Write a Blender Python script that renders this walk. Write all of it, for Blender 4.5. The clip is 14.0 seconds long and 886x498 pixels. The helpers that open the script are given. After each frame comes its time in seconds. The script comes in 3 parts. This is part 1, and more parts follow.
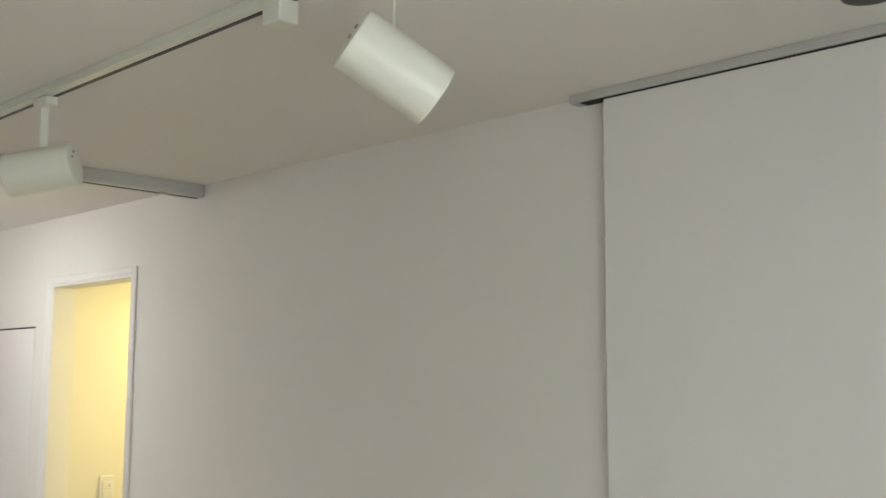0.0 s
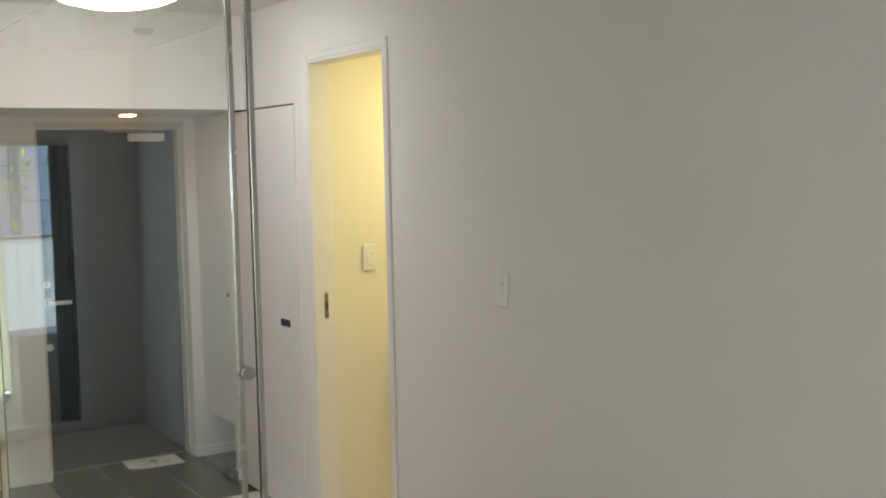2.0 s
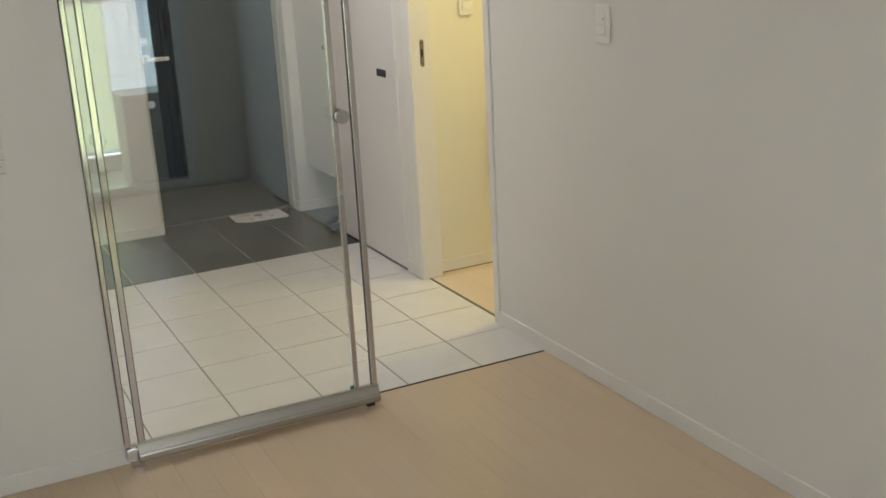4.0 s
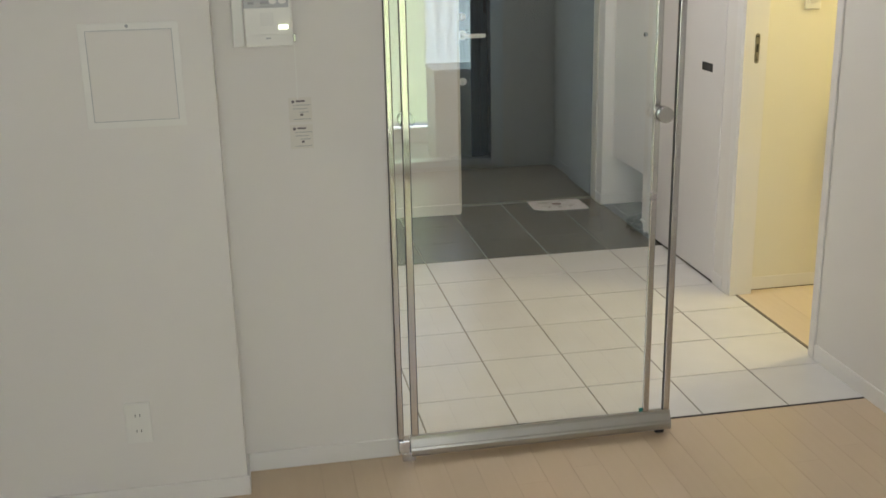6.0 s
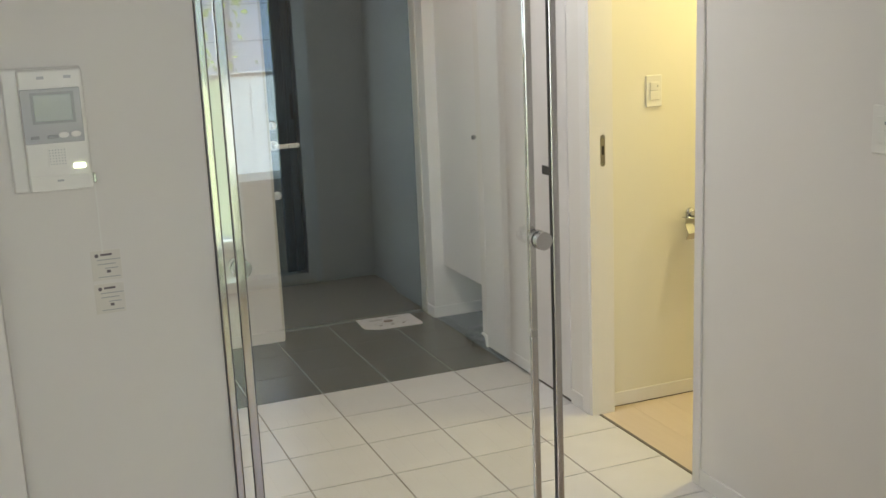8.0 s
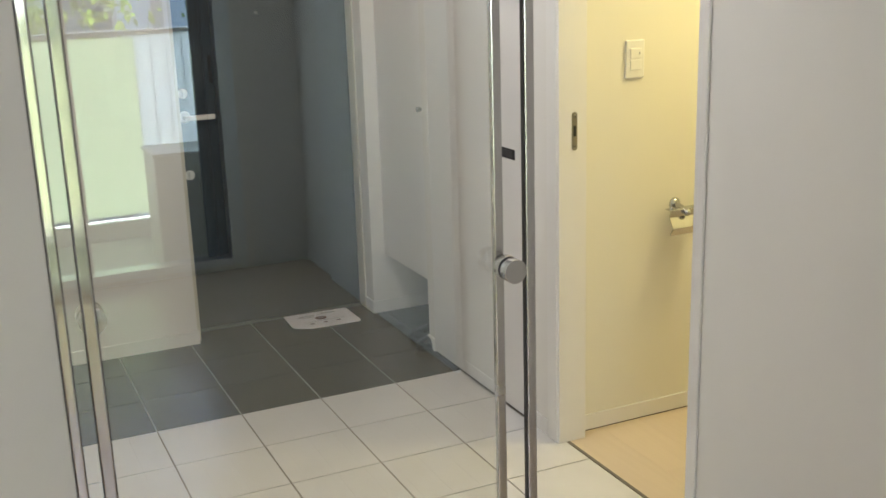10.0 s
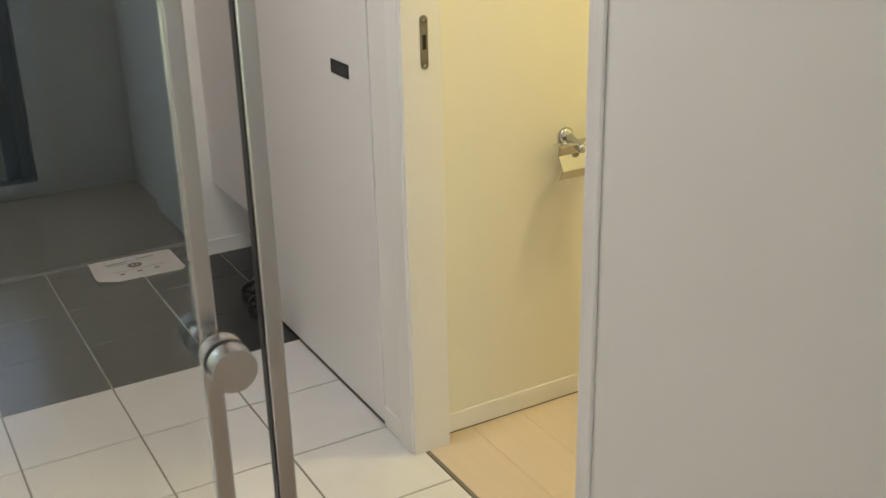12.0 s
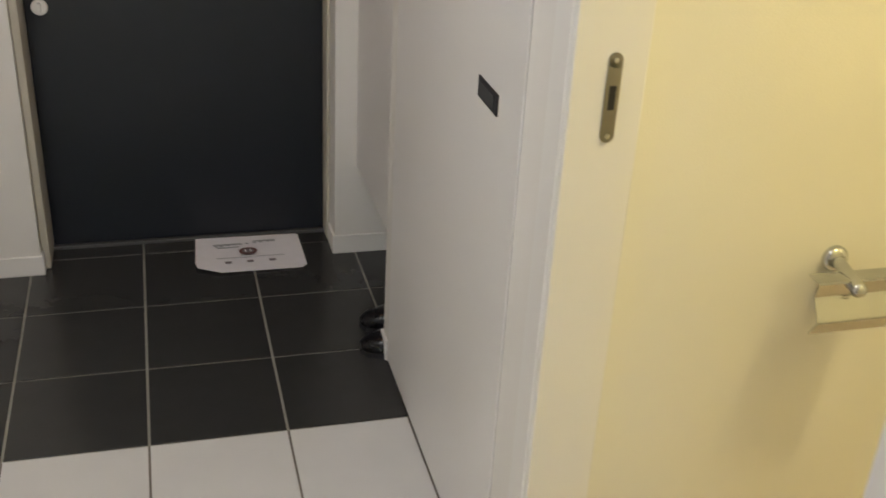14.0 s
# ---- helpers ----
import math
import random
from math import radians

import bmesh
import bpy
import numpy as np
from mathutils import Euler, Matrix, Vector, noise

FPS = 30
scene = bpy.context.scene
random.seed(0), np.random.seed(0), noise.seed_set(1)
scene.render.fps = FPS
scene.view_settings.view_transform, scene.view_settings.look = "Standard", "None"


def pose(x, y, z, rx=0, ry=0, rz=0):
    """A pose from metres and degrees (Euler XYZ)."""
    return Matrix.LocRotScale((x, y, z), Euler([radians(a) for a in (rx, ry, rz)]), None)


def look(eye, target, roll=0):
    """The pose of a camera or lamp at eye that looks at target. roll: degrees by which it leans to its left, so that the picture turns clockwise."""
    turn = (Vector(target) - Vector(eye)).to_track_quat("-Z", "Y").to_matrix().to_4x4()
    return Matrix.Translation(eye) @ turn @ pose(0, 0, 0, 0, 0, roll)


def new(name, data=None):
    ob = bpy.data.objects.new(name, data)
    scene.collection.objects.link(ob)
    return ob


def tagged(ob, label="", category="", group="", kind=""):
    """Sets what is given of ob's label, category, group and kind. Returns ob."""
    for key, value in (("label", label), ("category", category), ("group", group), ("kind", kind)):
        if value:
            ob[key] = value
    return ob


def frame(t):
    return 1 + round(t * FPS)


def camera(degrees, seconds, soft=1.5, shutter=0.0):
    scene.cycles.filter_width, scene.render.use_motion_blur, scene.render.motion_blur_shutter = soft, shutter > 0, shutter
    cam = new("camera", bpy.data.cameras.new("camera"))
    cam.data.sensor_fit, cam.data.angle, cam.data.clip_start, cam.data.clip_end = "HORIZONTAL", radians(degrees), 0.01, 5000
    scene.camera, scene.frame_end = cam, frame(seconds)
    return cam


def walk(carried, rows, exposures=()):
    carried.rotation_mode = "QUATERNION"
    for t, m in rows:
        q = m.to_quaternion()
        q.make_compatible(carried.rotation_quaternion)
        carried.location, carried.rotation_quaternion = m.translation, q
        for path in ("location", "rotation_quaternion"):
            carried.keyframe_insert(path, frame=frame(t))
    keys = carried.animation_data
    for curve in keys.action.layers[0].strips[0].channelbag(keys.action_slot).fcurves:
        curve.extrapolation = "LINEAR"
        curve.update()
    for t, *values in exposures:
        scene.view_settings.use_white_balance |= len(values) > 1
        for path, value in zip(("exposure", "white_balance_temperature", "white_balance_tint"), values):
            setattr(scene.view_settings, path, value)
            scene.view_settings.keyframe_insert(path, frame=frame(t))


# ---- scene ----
cam = camera(44.6, 14.0, shutter=0.3)
PATH = [
    (0, (-2.116, -3.441, 1.712), (-0.717, -2.033, 1.958), 0.3),
    (0.5, (-2.112, -3.425, 1.711), (-0.803, -1.922, 1.87), 0.4),
    (1, (-2.093, -3.373, 1.716), (-0.9, -1.768, 1.737), -0.2),
    (1.5, (-2.083, -3.348, 1.718), (-0.937, -1.71, 1.657), -0.8),
    (2, (-2.111, -3.329, 1.672), (-1.045, -1.645, 1.51), -1.2),
    (2.5, (-2.056, -3.297, 1.659), (-1.059, -1.59, 1.352), -1.8),
    (5, (-2.048, -3.185, 1.533), (-1.344, -1.431, 0.879), -3.4),
    (5.5, (-2.042, -3.08, 1.536), (-1.54, -1.257, 0.886), -1.3),
    (6, (-1.997, -2.977, 1.56), (-1.65, -1.097, 0.971), -1.2),
    (6.5, (-1.988, -2.898, 1.576), (-1.612, -1.009, 1.038), -0.6),
    (7, (-2.013, -2.706, 1.588), (-1.434, -0.851, 1.116), -0.2),
    (7.5, (-2.014, -2.568, 1.586), (-1.334, -0.738, 1.154), -1.7),
    (10, (-1.726, -1.785, 1.568), (-0.921, -0.031, 1.044), -1.8),
    (10.5, (-1.57, -1.623, 1.546), (-0.752, 0.107, 0.963), -1.8),
    (11, (-1.372, -1.46, 1.536), (-0.517, 0.227, 0.885), 0.3),
    (11.5, (-1.233, -1.27, 1.512), (-0.339, 0.371, 0.799), 0.8),
    (12, (-1.099, -1.029, 1.501), (-0.191, 0.587, 0.75), -1.3),
    (12.5, (-0.899, -0.825, 1.486), (-0.05, 0.804, 0.690), 0.1),
    (13, (-0.714, -0.635, 1.482), (0.01, 1.035, 0.653), 1.1),
    (13.5, (-0.605, -0.393, 1.478), (0.024, 1.289, 0.596), 4.6),
    (14, (-0.525, -0.159, 1.481), (-0.037, 1.549, 0.562), 3.2),
]
walk(cam, [(t, look(eye, target, roll)) for t, eye, target, roll in PATH], exposures=[(0.0, 2.43, 6320, 16.5), (1.0, 2.25, 6320, 16.5), (2.5, 2.21, 6320, 16.5), (5.0, 2.50, 6340, 16.5), (7.5, 2.49, 6260, 16.3), (10.0, 2.52, 6210, 16.8), (11.5, 2.49, 6250, 17.4), (13.3, 2.42, 6340, 18.2), (14.0, 2.48, 6340, 18.2)])

# ---- light ----
world = bpy.data.worlds.new("sky")
scene.world = world
world.use_nodes = True
wn = world.node_tree.nodes
sky = wn.new("ShaderNodeTexSky")
sky.sky_type = "NISHITA"
sky.sun_disc = False
sky.sun_elevation = radians(51)
sky.sun_rotation = radians(200)
wn["Background"].inputs["Strength"].default_value = 0.12
world.node_tree.links.new(sky.outputs["Color"], wn["Background"].inputs["Color"])

sun_data = bpy.data.lights.new("sun", "SUN")
sun_data.energy = 5.0
sun_data.angle = radians(0.5)
sun_data.color = (1.0, 0.95, 0.86)
sun = new("sun", sun_data)
sun.matrix_world = look((-4.5, -12.0, 10.6), (-1.5, -4.0, 0))

sky_data = bpy.data.lights.new("window_daylight", "AREA")
sky_data.shape = "RECTANGLE"
sky_data.size, sky_data.size_y = 1.4, 0.5
sky_data.energy = 3.35
sky_data.color = (0.95, 0.99, 0.97)
window_daylight = new("window_daylight", sky_data)
window_daylight.matrix_world = look((-2.0, -3.92, 1.62), (-1.15, 0, 1.15))

wc_data = bpy.data.lights.new("toilet_lamp", "AREA")
wc_data.shape = "DISK"
wc_data.size = 0.16
wc_data.energy = 2.5
wc_data.color = (1.0, 0.87, 0.37)
wc_lamp = new("toilet_lamp", wc_data)
wc_lamp.matrix_world = look((0.76, 0.60, 2.26), (0.76, 0.60, 0))

# ---- materials ----


def material(name, colour, rough=0.5, metal=0.0, vary=0.04, scale=6.0, grain=0.0, grain_scale=220.0, per_object=0.0, coat=0.0, spec=0.5, wear=0.06):
    """A surface with soft large-scale variation, fine grain and, for pieces, a change from piece to piece."""
    m = bpy.data.materials.new(name)
    m.use_nodes = True
    nt = m.node_tree
    n, link = nt.nodes, nt.links.new
    b = n["Principled BSDF"]
    geo = n.new("ShaderNodeNewGeometry")
    big = n.new("ShaderNodeTexNoise")
    big.inputs["Scale"].default_value = scale
    big.inputs["Detail"].default_value = 5
    link(geo.outputs["Position"], big.inputs["Vector"])
    fine = n.new("ShaderNodeTexNoise")
    fine.inputs["Scale"].default_value = grain_scale
    fine.inputs["Detail"].default_value = 2
    link(geo.outputs["Position"], fine.inputs["Vector"])
    ramp = n.new("ShaderNodeMapRange")
    ramp.inputs["From Min"].default_value, ramp.inputs["From Max"].default_value = 0.25, 0.75
    ramp.inputs["To Min"].default_value, ramp.inputs["To Max"].default_value = 1 - vary, 1 + vary
    link(big.outputs["Fac"], ramp.inputs["Value"])
    value = ramp.outputs["Result"]
    if per_object:
        info = n.new("ShaderNodeObjectInfo")
        rnd = n.new("ShaderNodeMapRange")
        rnd.inputs["To Min"].default_value, rnd.inputs["To Max"].default_value = 1 - per_object, 1 + per_object
        link(info.outputs["Random"], rnd.inputs["Value"])
        mul = n.new("ShaderNodeMath")
        mul.operation = "MULTIPLY"
        link(value, mul.inputs[0])
        link(rnd.outputs["Result"], mul.inputs[1])
        value = mul.outputs["Value"]
    tint = n.new("ShaderNodeVectorMath")
    tint.operation = "SCALE"
    tint.inputs[0].default_value = colour
    link(value, tint.inputs["Scale"])
    link(tint.outputs["Vector"], b.inputs["Base Color"])
    b.inputs["Metallic"].default_value = metal
    b.inputs["Coat Weight"].default_value = coat
    b.inputs["Specular IOR Level"].default_value = spec
    rr = n.new("ShaderNodeMapRange")
    rr.inputs["To Min"].default_value, rr.inputs["To Max"].default_value = max(0.02, rough - wear), min(1.0, rough + wear)
    link(big.outputs["Fac"], rr.inputs["Value"])
    link(rr.outputs["Result"], b.inputs["Roughness"])
    if grain:
        bump = n.new("ShaderNodeBump")
        bump.inputs["Strength"].default_value = grain
        bump.inputs["Distance"].default_value = 0.002
        link(fine.outputs["Fac"], bump.inputs["Height"])
        link(bump.outputs["Normal"], b.inputs["Normal"])
    return m


def glowing(name, colour, strength):
    m = bpy.data.materials.new(name)
    m.use_nodes = True
    b = m.node_tree.nodes["Principled BSDF"]
    b.inputs["Base Color"].default_value = (*colour, 1)
    b.inputs["Emission Color"].default_value = (*colour, 1)
    b.inputs["Emission Strength"].default_value = strength
    return m


def clear_glass(name, colour, ior=1.5, tint=(1, 1, 1)):
    m = bpy.data.materials.new(name)
    m.use_nodes = True
    b = m.node_tree.nodes["Principled BSDF"]
    b.inputs["Base Color"].default_value = (*colour, 1)
    b.inputs["Transmission Weight"].default_value = 1.0
    b.inputs["Roughness"].default_value = 0.0
    b.inputs["IOR"].default_value = ior
    b.inputs["Specular Tint"].default_value = (*tint, 1)
    return m


def wood(name, light, dark, rough, along, per_object=0.06):
    """Light wood with a stretched grain along the axis 0 or 1."""
    m = material(name, light, rough, vary=0.0, per_object=per_object)
    nt = m.node_tree
    n, link = nt.nodes, nt.links.new
    geo = n.new("ShaderNodeNewGeometry")
    mp = n.new("ShaderNodeMapping")
    mp.inputs["Scale"].default_value = (2.2, 38, 10) if along == 0 else (38, 2.2, 10)
    link(geo.outputs["Position"], mp.inputs["Vector"])
    tex = n.new("ShaderNodeTexNoise")
    tex.inputs["Scale"].default_value = 1.6
    tex.inputs["Detail"].default_value = 8
    link(mp.outputs["Vector"], tex.inputs["Vector"])
    mix = n.new("ShaderNodeMix")
    mix.data_type = "RGBA"
    mix.inputs["A"].default_value = (*dark, 1)
    mix.inputs["B"].default_value = (*light, 1)
    link(tex.outputs["Fac"], mix.inputs["Factor"])
    scale = next(x for x in n if x.bl_idname == "ShaderNodeVectorMath")
    link(mix.outputs["Result"], scale.inputs[0])
    return m


WALLPAPER = material("wallpaper", (0.76, 0.735, 0.70), 0.85, vary=0.025, scale=1.6, grain=0.14, grain_scale=420, spec=0.2)
CEILING = material("ceiling_paper", (0.77, 0.755, 0.72), 0.9, vary=0.02, scale=1.2, grain=0.3, grain_scale=380, spec=0.2)
WC_PAPER = material("toilet_wallpaper", (0.77, 0.74, 0.64), 0.85, vary=0.02, scale=2, grain=0.18, grain_scale=400, spec=0.2)
TRIM = material("painted_trim", (0.77, 0.75, 0.72), 0.45, vary=0.02, scale=5)
DOOR_WHITE = material("laminate_white", (0.77, 0.75, 0.735), 0.4, vary=0.015, scale=3)
PLASTIC = material("white_plastic", (0.78, 0.77, 0.73), 0.4, vary=0.02, scale=20)
BEZEL = material("silver_grey_plastic", (0.44, 0.45, 0.46), 0.35, vary=0.03, scale=20)
GREY_PLASTIC = material("grey_plastic", (0.34, 0.35, 0.36), 0.4, vary=0.03, scale=20)
BLACK = material("black_plastic", (0.02, 0.02, 0.022), 0.45, vary=0.05, scale=20)
JOINT = material("board_joint", (0.50, 0.39, 0.275), 0.9)
CUP = material("dark_cup", (0.05, 0.05, 0.052), 0.5)
GAP = material("shadow_gap", (0.03, 0.028, 0.025), 0.9)
STEEL = material("brushed_steel", (0.56, 0.55, 0.55), 0.27, metal=1.0, vary=0.02, scale=5, wear=0.01)
RAIL_STEEL = material("dull_rail_steel", (0.40, 0.39, 0.36), 0.33, metal=1.0, vary=0.04, scale=6, wear=0.03)
SILL_METAL = material("dark_sill_metal", (0.13, 0.13, 0.13), 0.5, metal=0.6, vary=0.08, scale=12)
BRASS_DULL = material("dull_nickel", (0.30, 0.28, 0.24), 0.38, metal=1.0, vary=0.06, scale=40)
POLISHED = material("polished_steel", (0.60, 0.59, 0.59), 0.09, metal=1.0, vary=0.02, scale=5, wear=0.01)
CHROME = material("chrome", (0.53, 0.54, 0.55), 0.13, metal=1.0, vary=0.03, scale=20)
ALUMINIUM = material("grey_aluminium", (0.54, 0.54, 0.53), 0.42, metal=0.2, vary=0.03, scale=9)
WHITE_TILE = material("white_tile", (0.665, 0.655, 0.64), 0.24, vary=0.035, scale=7, wear=0.02, grain=0.06, grain_scale=160, per_object=0.015)
DARK_TILE = material("charcoal_tile", (0.033, 0.033, 0.032), 0.26, vary=0.05, scale=14, per_object=0.06, wear=0.015)
GROUT = material("grout", (0.17, 0.15, 0.125), 0.9, vary=0.1, scale=30, grain=0.3)
DARK_GROUT = material("light_grout", (0.28, 0.27, 0.23), 0.9, vary=0.1, scale=30, grain=0.3)
FLOOR_WOOD = wood("beige_floor_wood", (0.61, 0.48, 0.342), (0.58, 0.452, 0.314), 0.21, 1, 0.012)
WC_WOOD = wood("pale_toilet_floor", (0.64, 0.53, 0.40), (0.585, 0.475, 0.345), 0.35, 1, 0.03)
NAVY = material("navy_door_film", (0.008, 0.011, 0.017), 0.45, vary=0.10, scale=5)
FRAME_CREAM = material("cream_door_frame", (0.58, 0.545, 0.45), 0.5, vary=0.03, scale=8)
LAMP_BODY = material("white_lamp_enamel", (0.74, 0.76, 0.68), 0.35, vary=0.02, scale=12)
PAPER = material("paper", (0.82, 0.80, 0.83), 0.7, vary=0.03, scale=30)
LABEL = material("clear_label", (0.70, 0.67, 0.61), 0.6, vary=0.02, scale=30)
FROSTED = material("frosted_acrylic", (0.68, 0.71, 0.50), 0.5, vary=0.05, scale=3)
INK = material("ink", (0.16, 0.14, 0.15), 0.7)
RED_INK = material("red_ink", (0.12, 0.045, 0.04), 0.7)
LEATHER = material("black_leather", (0.005, 0.005, 0.007), 0.28, vary=0.1, scale=40, spec=0.35)
CONCRETE = material("painted_concrete", (0.62, 0.63, 0.56), 0.85, vary=0.08, scale=4, grain=0.4)
LEAF = material("leaf", (0.10, 0.16, 0.03), 0.6, vary=0.4, scale=8)
lb = LEAF.node_tree.nodes["Principled BSDF"]
lt = LEAF.node_tree.nodes.new("ShaderNodeBsdfTranslucent")
lt.inputs["Color"].default_value = (0.40, 0.52, 0.08, 1)
lm = LEAF.node_tree.nodes.new("ShaderNodeMixShader")
lm.inputs["Fac"].default_value = 0.55
LEAF.node_tree.links.new(lb.outputs["BSDF"], lm.inputs[1])
LEAF.node_tree.links.new(lt.outputs["BSDF"], lm.inputs[2])
LEAF.node_tree.links.new(lm.outputs["Shader"], LEAF.node_tree.nodes["Material Output"].inputs["Surface"])
WINDOW_ALU = material("bright_window_aluminium", (0.78, 0.83, 0.87), 0.30, metal=1.0, vary=0.03, scale=9)
SIDING = material("white_house_siding", (0.80, 0.81, 0.80), 0.75, vary=0.05, scale=2)
TEAL = material("teal_glass_edge", (0.05, 0.26, 0.24), 0.25, vary=0.05, scale=30)
DARK_FRAME = material("dark_screen_frame", (0.10, 0.15, 0.19), 0.4, vary=0.05, scale=8)
PALE_BOARD = material("pale_painted_board", (0.66, 0.66, 0.62), 0.6, vary=0.05, scale=5)
RENDER = material("rendered_house_wall", (0.36, 0.37, 0.35), 0.9, vary=0.08, scale=1.5, grain=0.3)
MILK = material("milky_acrylic", (0.74, 0.76, 0.76), 0.45, vary=0.05, scale=3)
mk = MILK.node_tree.nodes.new("ShaderNodeBsdfTranslucent")
mk.inputs["Color"].default_value = (0.74, 0.77, 0.77, 1)
mm = MILK.node_tree.nodes.new("ShaderNodeMixShader")
mm.inputs["Fac"].default_value = 0.7
MILK.node_tree.links.new(MILK.node_tree.nodes["Principled BSDF"].outputs["BSDF"], mm.inputs[1])
MILK.node_tree.links.new(mk.outputs["BSDF"], mm.inputs[2])
MILK.node_tree.links.new(mm.outputs["Shader"], MILK.node_tree.nodes["Material Output"].inputs["Surface"])
GROUND = material("ground_soil", (0.20, 0.19, 0.15), 0.95, vary=0.3, scale=0.6)
SCREEN = material("grey_screen", (0.46, 0.50, 0.50), 0.12, vary=0.05, scale=10)
fb = FROSTED.node_tree.nodes["Principled BSDF"]
fb.inputs["Transmission Weight"].default_value = 0.0
tr = FROSTED.node_tree.nodes.new("ShaderNodeBsdfTranslucent")
tr.inputs["Color"].default_value = (0.64, 0.69, 0.53, 1)
mx = FROSTED.node_tree.nodes.new("ShaderNodeMixShader")
mx.inputs["Fac"].default_value = 0.75
FROSTED.node_tree.links.new(fb.outputs["BSDF"], mx.inputs[1])
FROSTED.node_tree.links.new(tr.outputs["BSDF"], mx.inputs[2])
FROSTED.node_tree.links.new(mx.outputs["Shader"], FROSTED.node_tree.nodes["Material Output"].inputs["Surface"])
GLASS = clear_glass("door_glass", (0.945, 0.985, 0.975), 2.36, (0.72, 0.88, 1.0))
WINDOW_GLASS = clear_glass("window_glass", (0.98, 1.0, 0.99))
LAMP_GLOW = glowing("lamp_diffuser", (0.98, 1.0, 0.93), 3.2)
ORANGE_GLOW = glowing("downlight_glow", (1.0, 0.46, 0.16), 9.0)
LED_GLOW = glowing("intercom_led", (0.85, 1.0, 0.55), 0.7)
WC_GLOW = glowing("toilet_lamp_glow", (1.0, 0.78, 0.38), 1.7)

# ---- building helpers ----


def bm_box(bm, lo, hi, bevel=0.0):
    size = [b - a for a, b in zip(lo, hi)]
    mid = [(a + b) / 2 for a, b in zip(lo, hi)]
    made = bmesh.ops.create_cube(bm, size=1.0, matrix=Matrix.Translation(mid) @ Matrix.Diagonal((*size, 1)))
    if bevel:
        edges = list({e for v in made["verts"] for e in v.link_edges})
        bmesh.ops.bevel(bm, geom=edges, offset=min(bevel, 0.45 * min(size)), segments=2, affect="EDGES", profile=0.5)
    return bm


def bm_rod(bm, a, b, r0, r1=None, sides=24, caps=True):
    """A round bar from a to b."""
    a, b = Vector(a), Vector(b)
    turn = (b - a).to_track_quat("Z", "Y").to_matrix().to_4x4()
    bmesh.ops.create_cone(bm, cap_ends=caps, segments=sides, radius1=r0, radius2=r0 if r1 is None else r1, depth=(b - a).length, matrix=Matrix.Translation((a + b) / 2) @ turn)
    return bm


def bm_turned(bm, profile, m, sides=40):
    """A turned shape: rows of (radius, height) spun round z, laid at the pose m."""
    rings = []
    for r, z in profile:
        rings.append([bm.verts.new(m @ Vector((r * math.cos(2 * math.pi * i / sides), r * math.sin(2 * math.pi * i / sides), z))) for i in range(sides)])
    for lo, hi in zip(rings, rings[1:]):
        for i in range(sides):
            bm.faces.new((lo[i], lo[(i + 1) % sides], hi[(i + 1) % sides], hi[i]))
    bm.faces.new(list(reversed(rings[0])))
    bm.faces.new(rings[-1])
    return bm


def mesh_of(name, bm, mat, smooth=False):
    bmesh.ops.recalc_face_normals(bm, faces=bm.faces)
    me = bpy.data.meshes.new(name)
    bm.to_mesh(me)
    bm.free()
    me.materials.append(mat)
    if smooth:
        me.shade_smooth()
        me.set_sharp_from_angle(angle=radians(35))
    return me


def part(name, bm, mat, parent=None, label="", smooth=False):
    ob = new(name, mesh_of(name, bm, mat, smooth))
    if parent is not None:
        ob.parent = parent
    if label:
        tagged(ob, label)
    return ob


def slab(name, lo, hi, mat, parent=None, bevel=0.0, label=""):
    return part(name, bm_box(bmesh.new(), lo, hi, bevel), mat, parent, label)


def thing(name, label, category, group=""):
    return tagged(new(name), label, category, group)


def structure(ob, label, category):
    return tagged(ob, label, category, kind="structure")


# ---- plan ----
WTOP = 1.86
XW = -0.025          # face of the long wall
CEIL = 2.415
BACK = -3.85         # wall behind the walk, with the balcony window
LEFT = -3.5
SOFFIT = 1.95
ENTRY = 2.62         # wall on both sides of the entrance door
DOOR_Y = 2.775
WC0, WC1 = 0.364, 1.036   # toilet opening
CL0, CL1 = 1.21, 2.03    # closet door
HALL_L = -1.95

# ---- walls, long side ----
wall_east = structure(new("wall_east"), "long white papered wall with a toilet doorway", "wall")
slab("wall_body", (XW, BACK - 0.1, 0), (0.065, WC0 - 0.005, CEIL), WALLPAPER, wall_east)
slab("door_header", (XW, WC0 - 0.005, 2.13), (0.065, WC1 + 0.06, CEIL), WALLPAPER, wall_east)
slab("wall_pier", (XW, WC1 + 0.06, 0), (0.065, CL0, CEIL), WALLPAPER, wall_east)
slab("closet_header", (XW, CL0, SOFFIT), (0.065, CL1, CEIL), WALLPAPER, wall_east)
slab("cabinet_pier", (XW, CL1, 0), (0.065, 2.085, SOFFIT), WALLPAPER, wall_east)
slab("closet_back", (0.55, CL0 - 0.1, 0), (0.6, 2.72, CEIL), WALLPAPER, wall_east)
slab("cabinet_header", (XW, CL1, SOFFIT), (0.6, 2.9, CEIL), WALLPAPER, wall_east)

wall_entry = structure(new("wall_entry"), "white papered wall round the entrance door", "wall")
slab("wall_body", (HALL_L, ENTRY, 0), (-0.868, 2.86, CEIL), WALLPAPER, wall_entry)
slab("wall_body", (-0.060, ENTRY, 0), (0.6, 2.86, SOFFIT), WALLPAPER, wall_entry)
slab("wall_header", (-0.868, ENTRY + 0.02, 1.922), (-0.060, 2.86, SOFFIT), WALLPAPER, wall_entry)

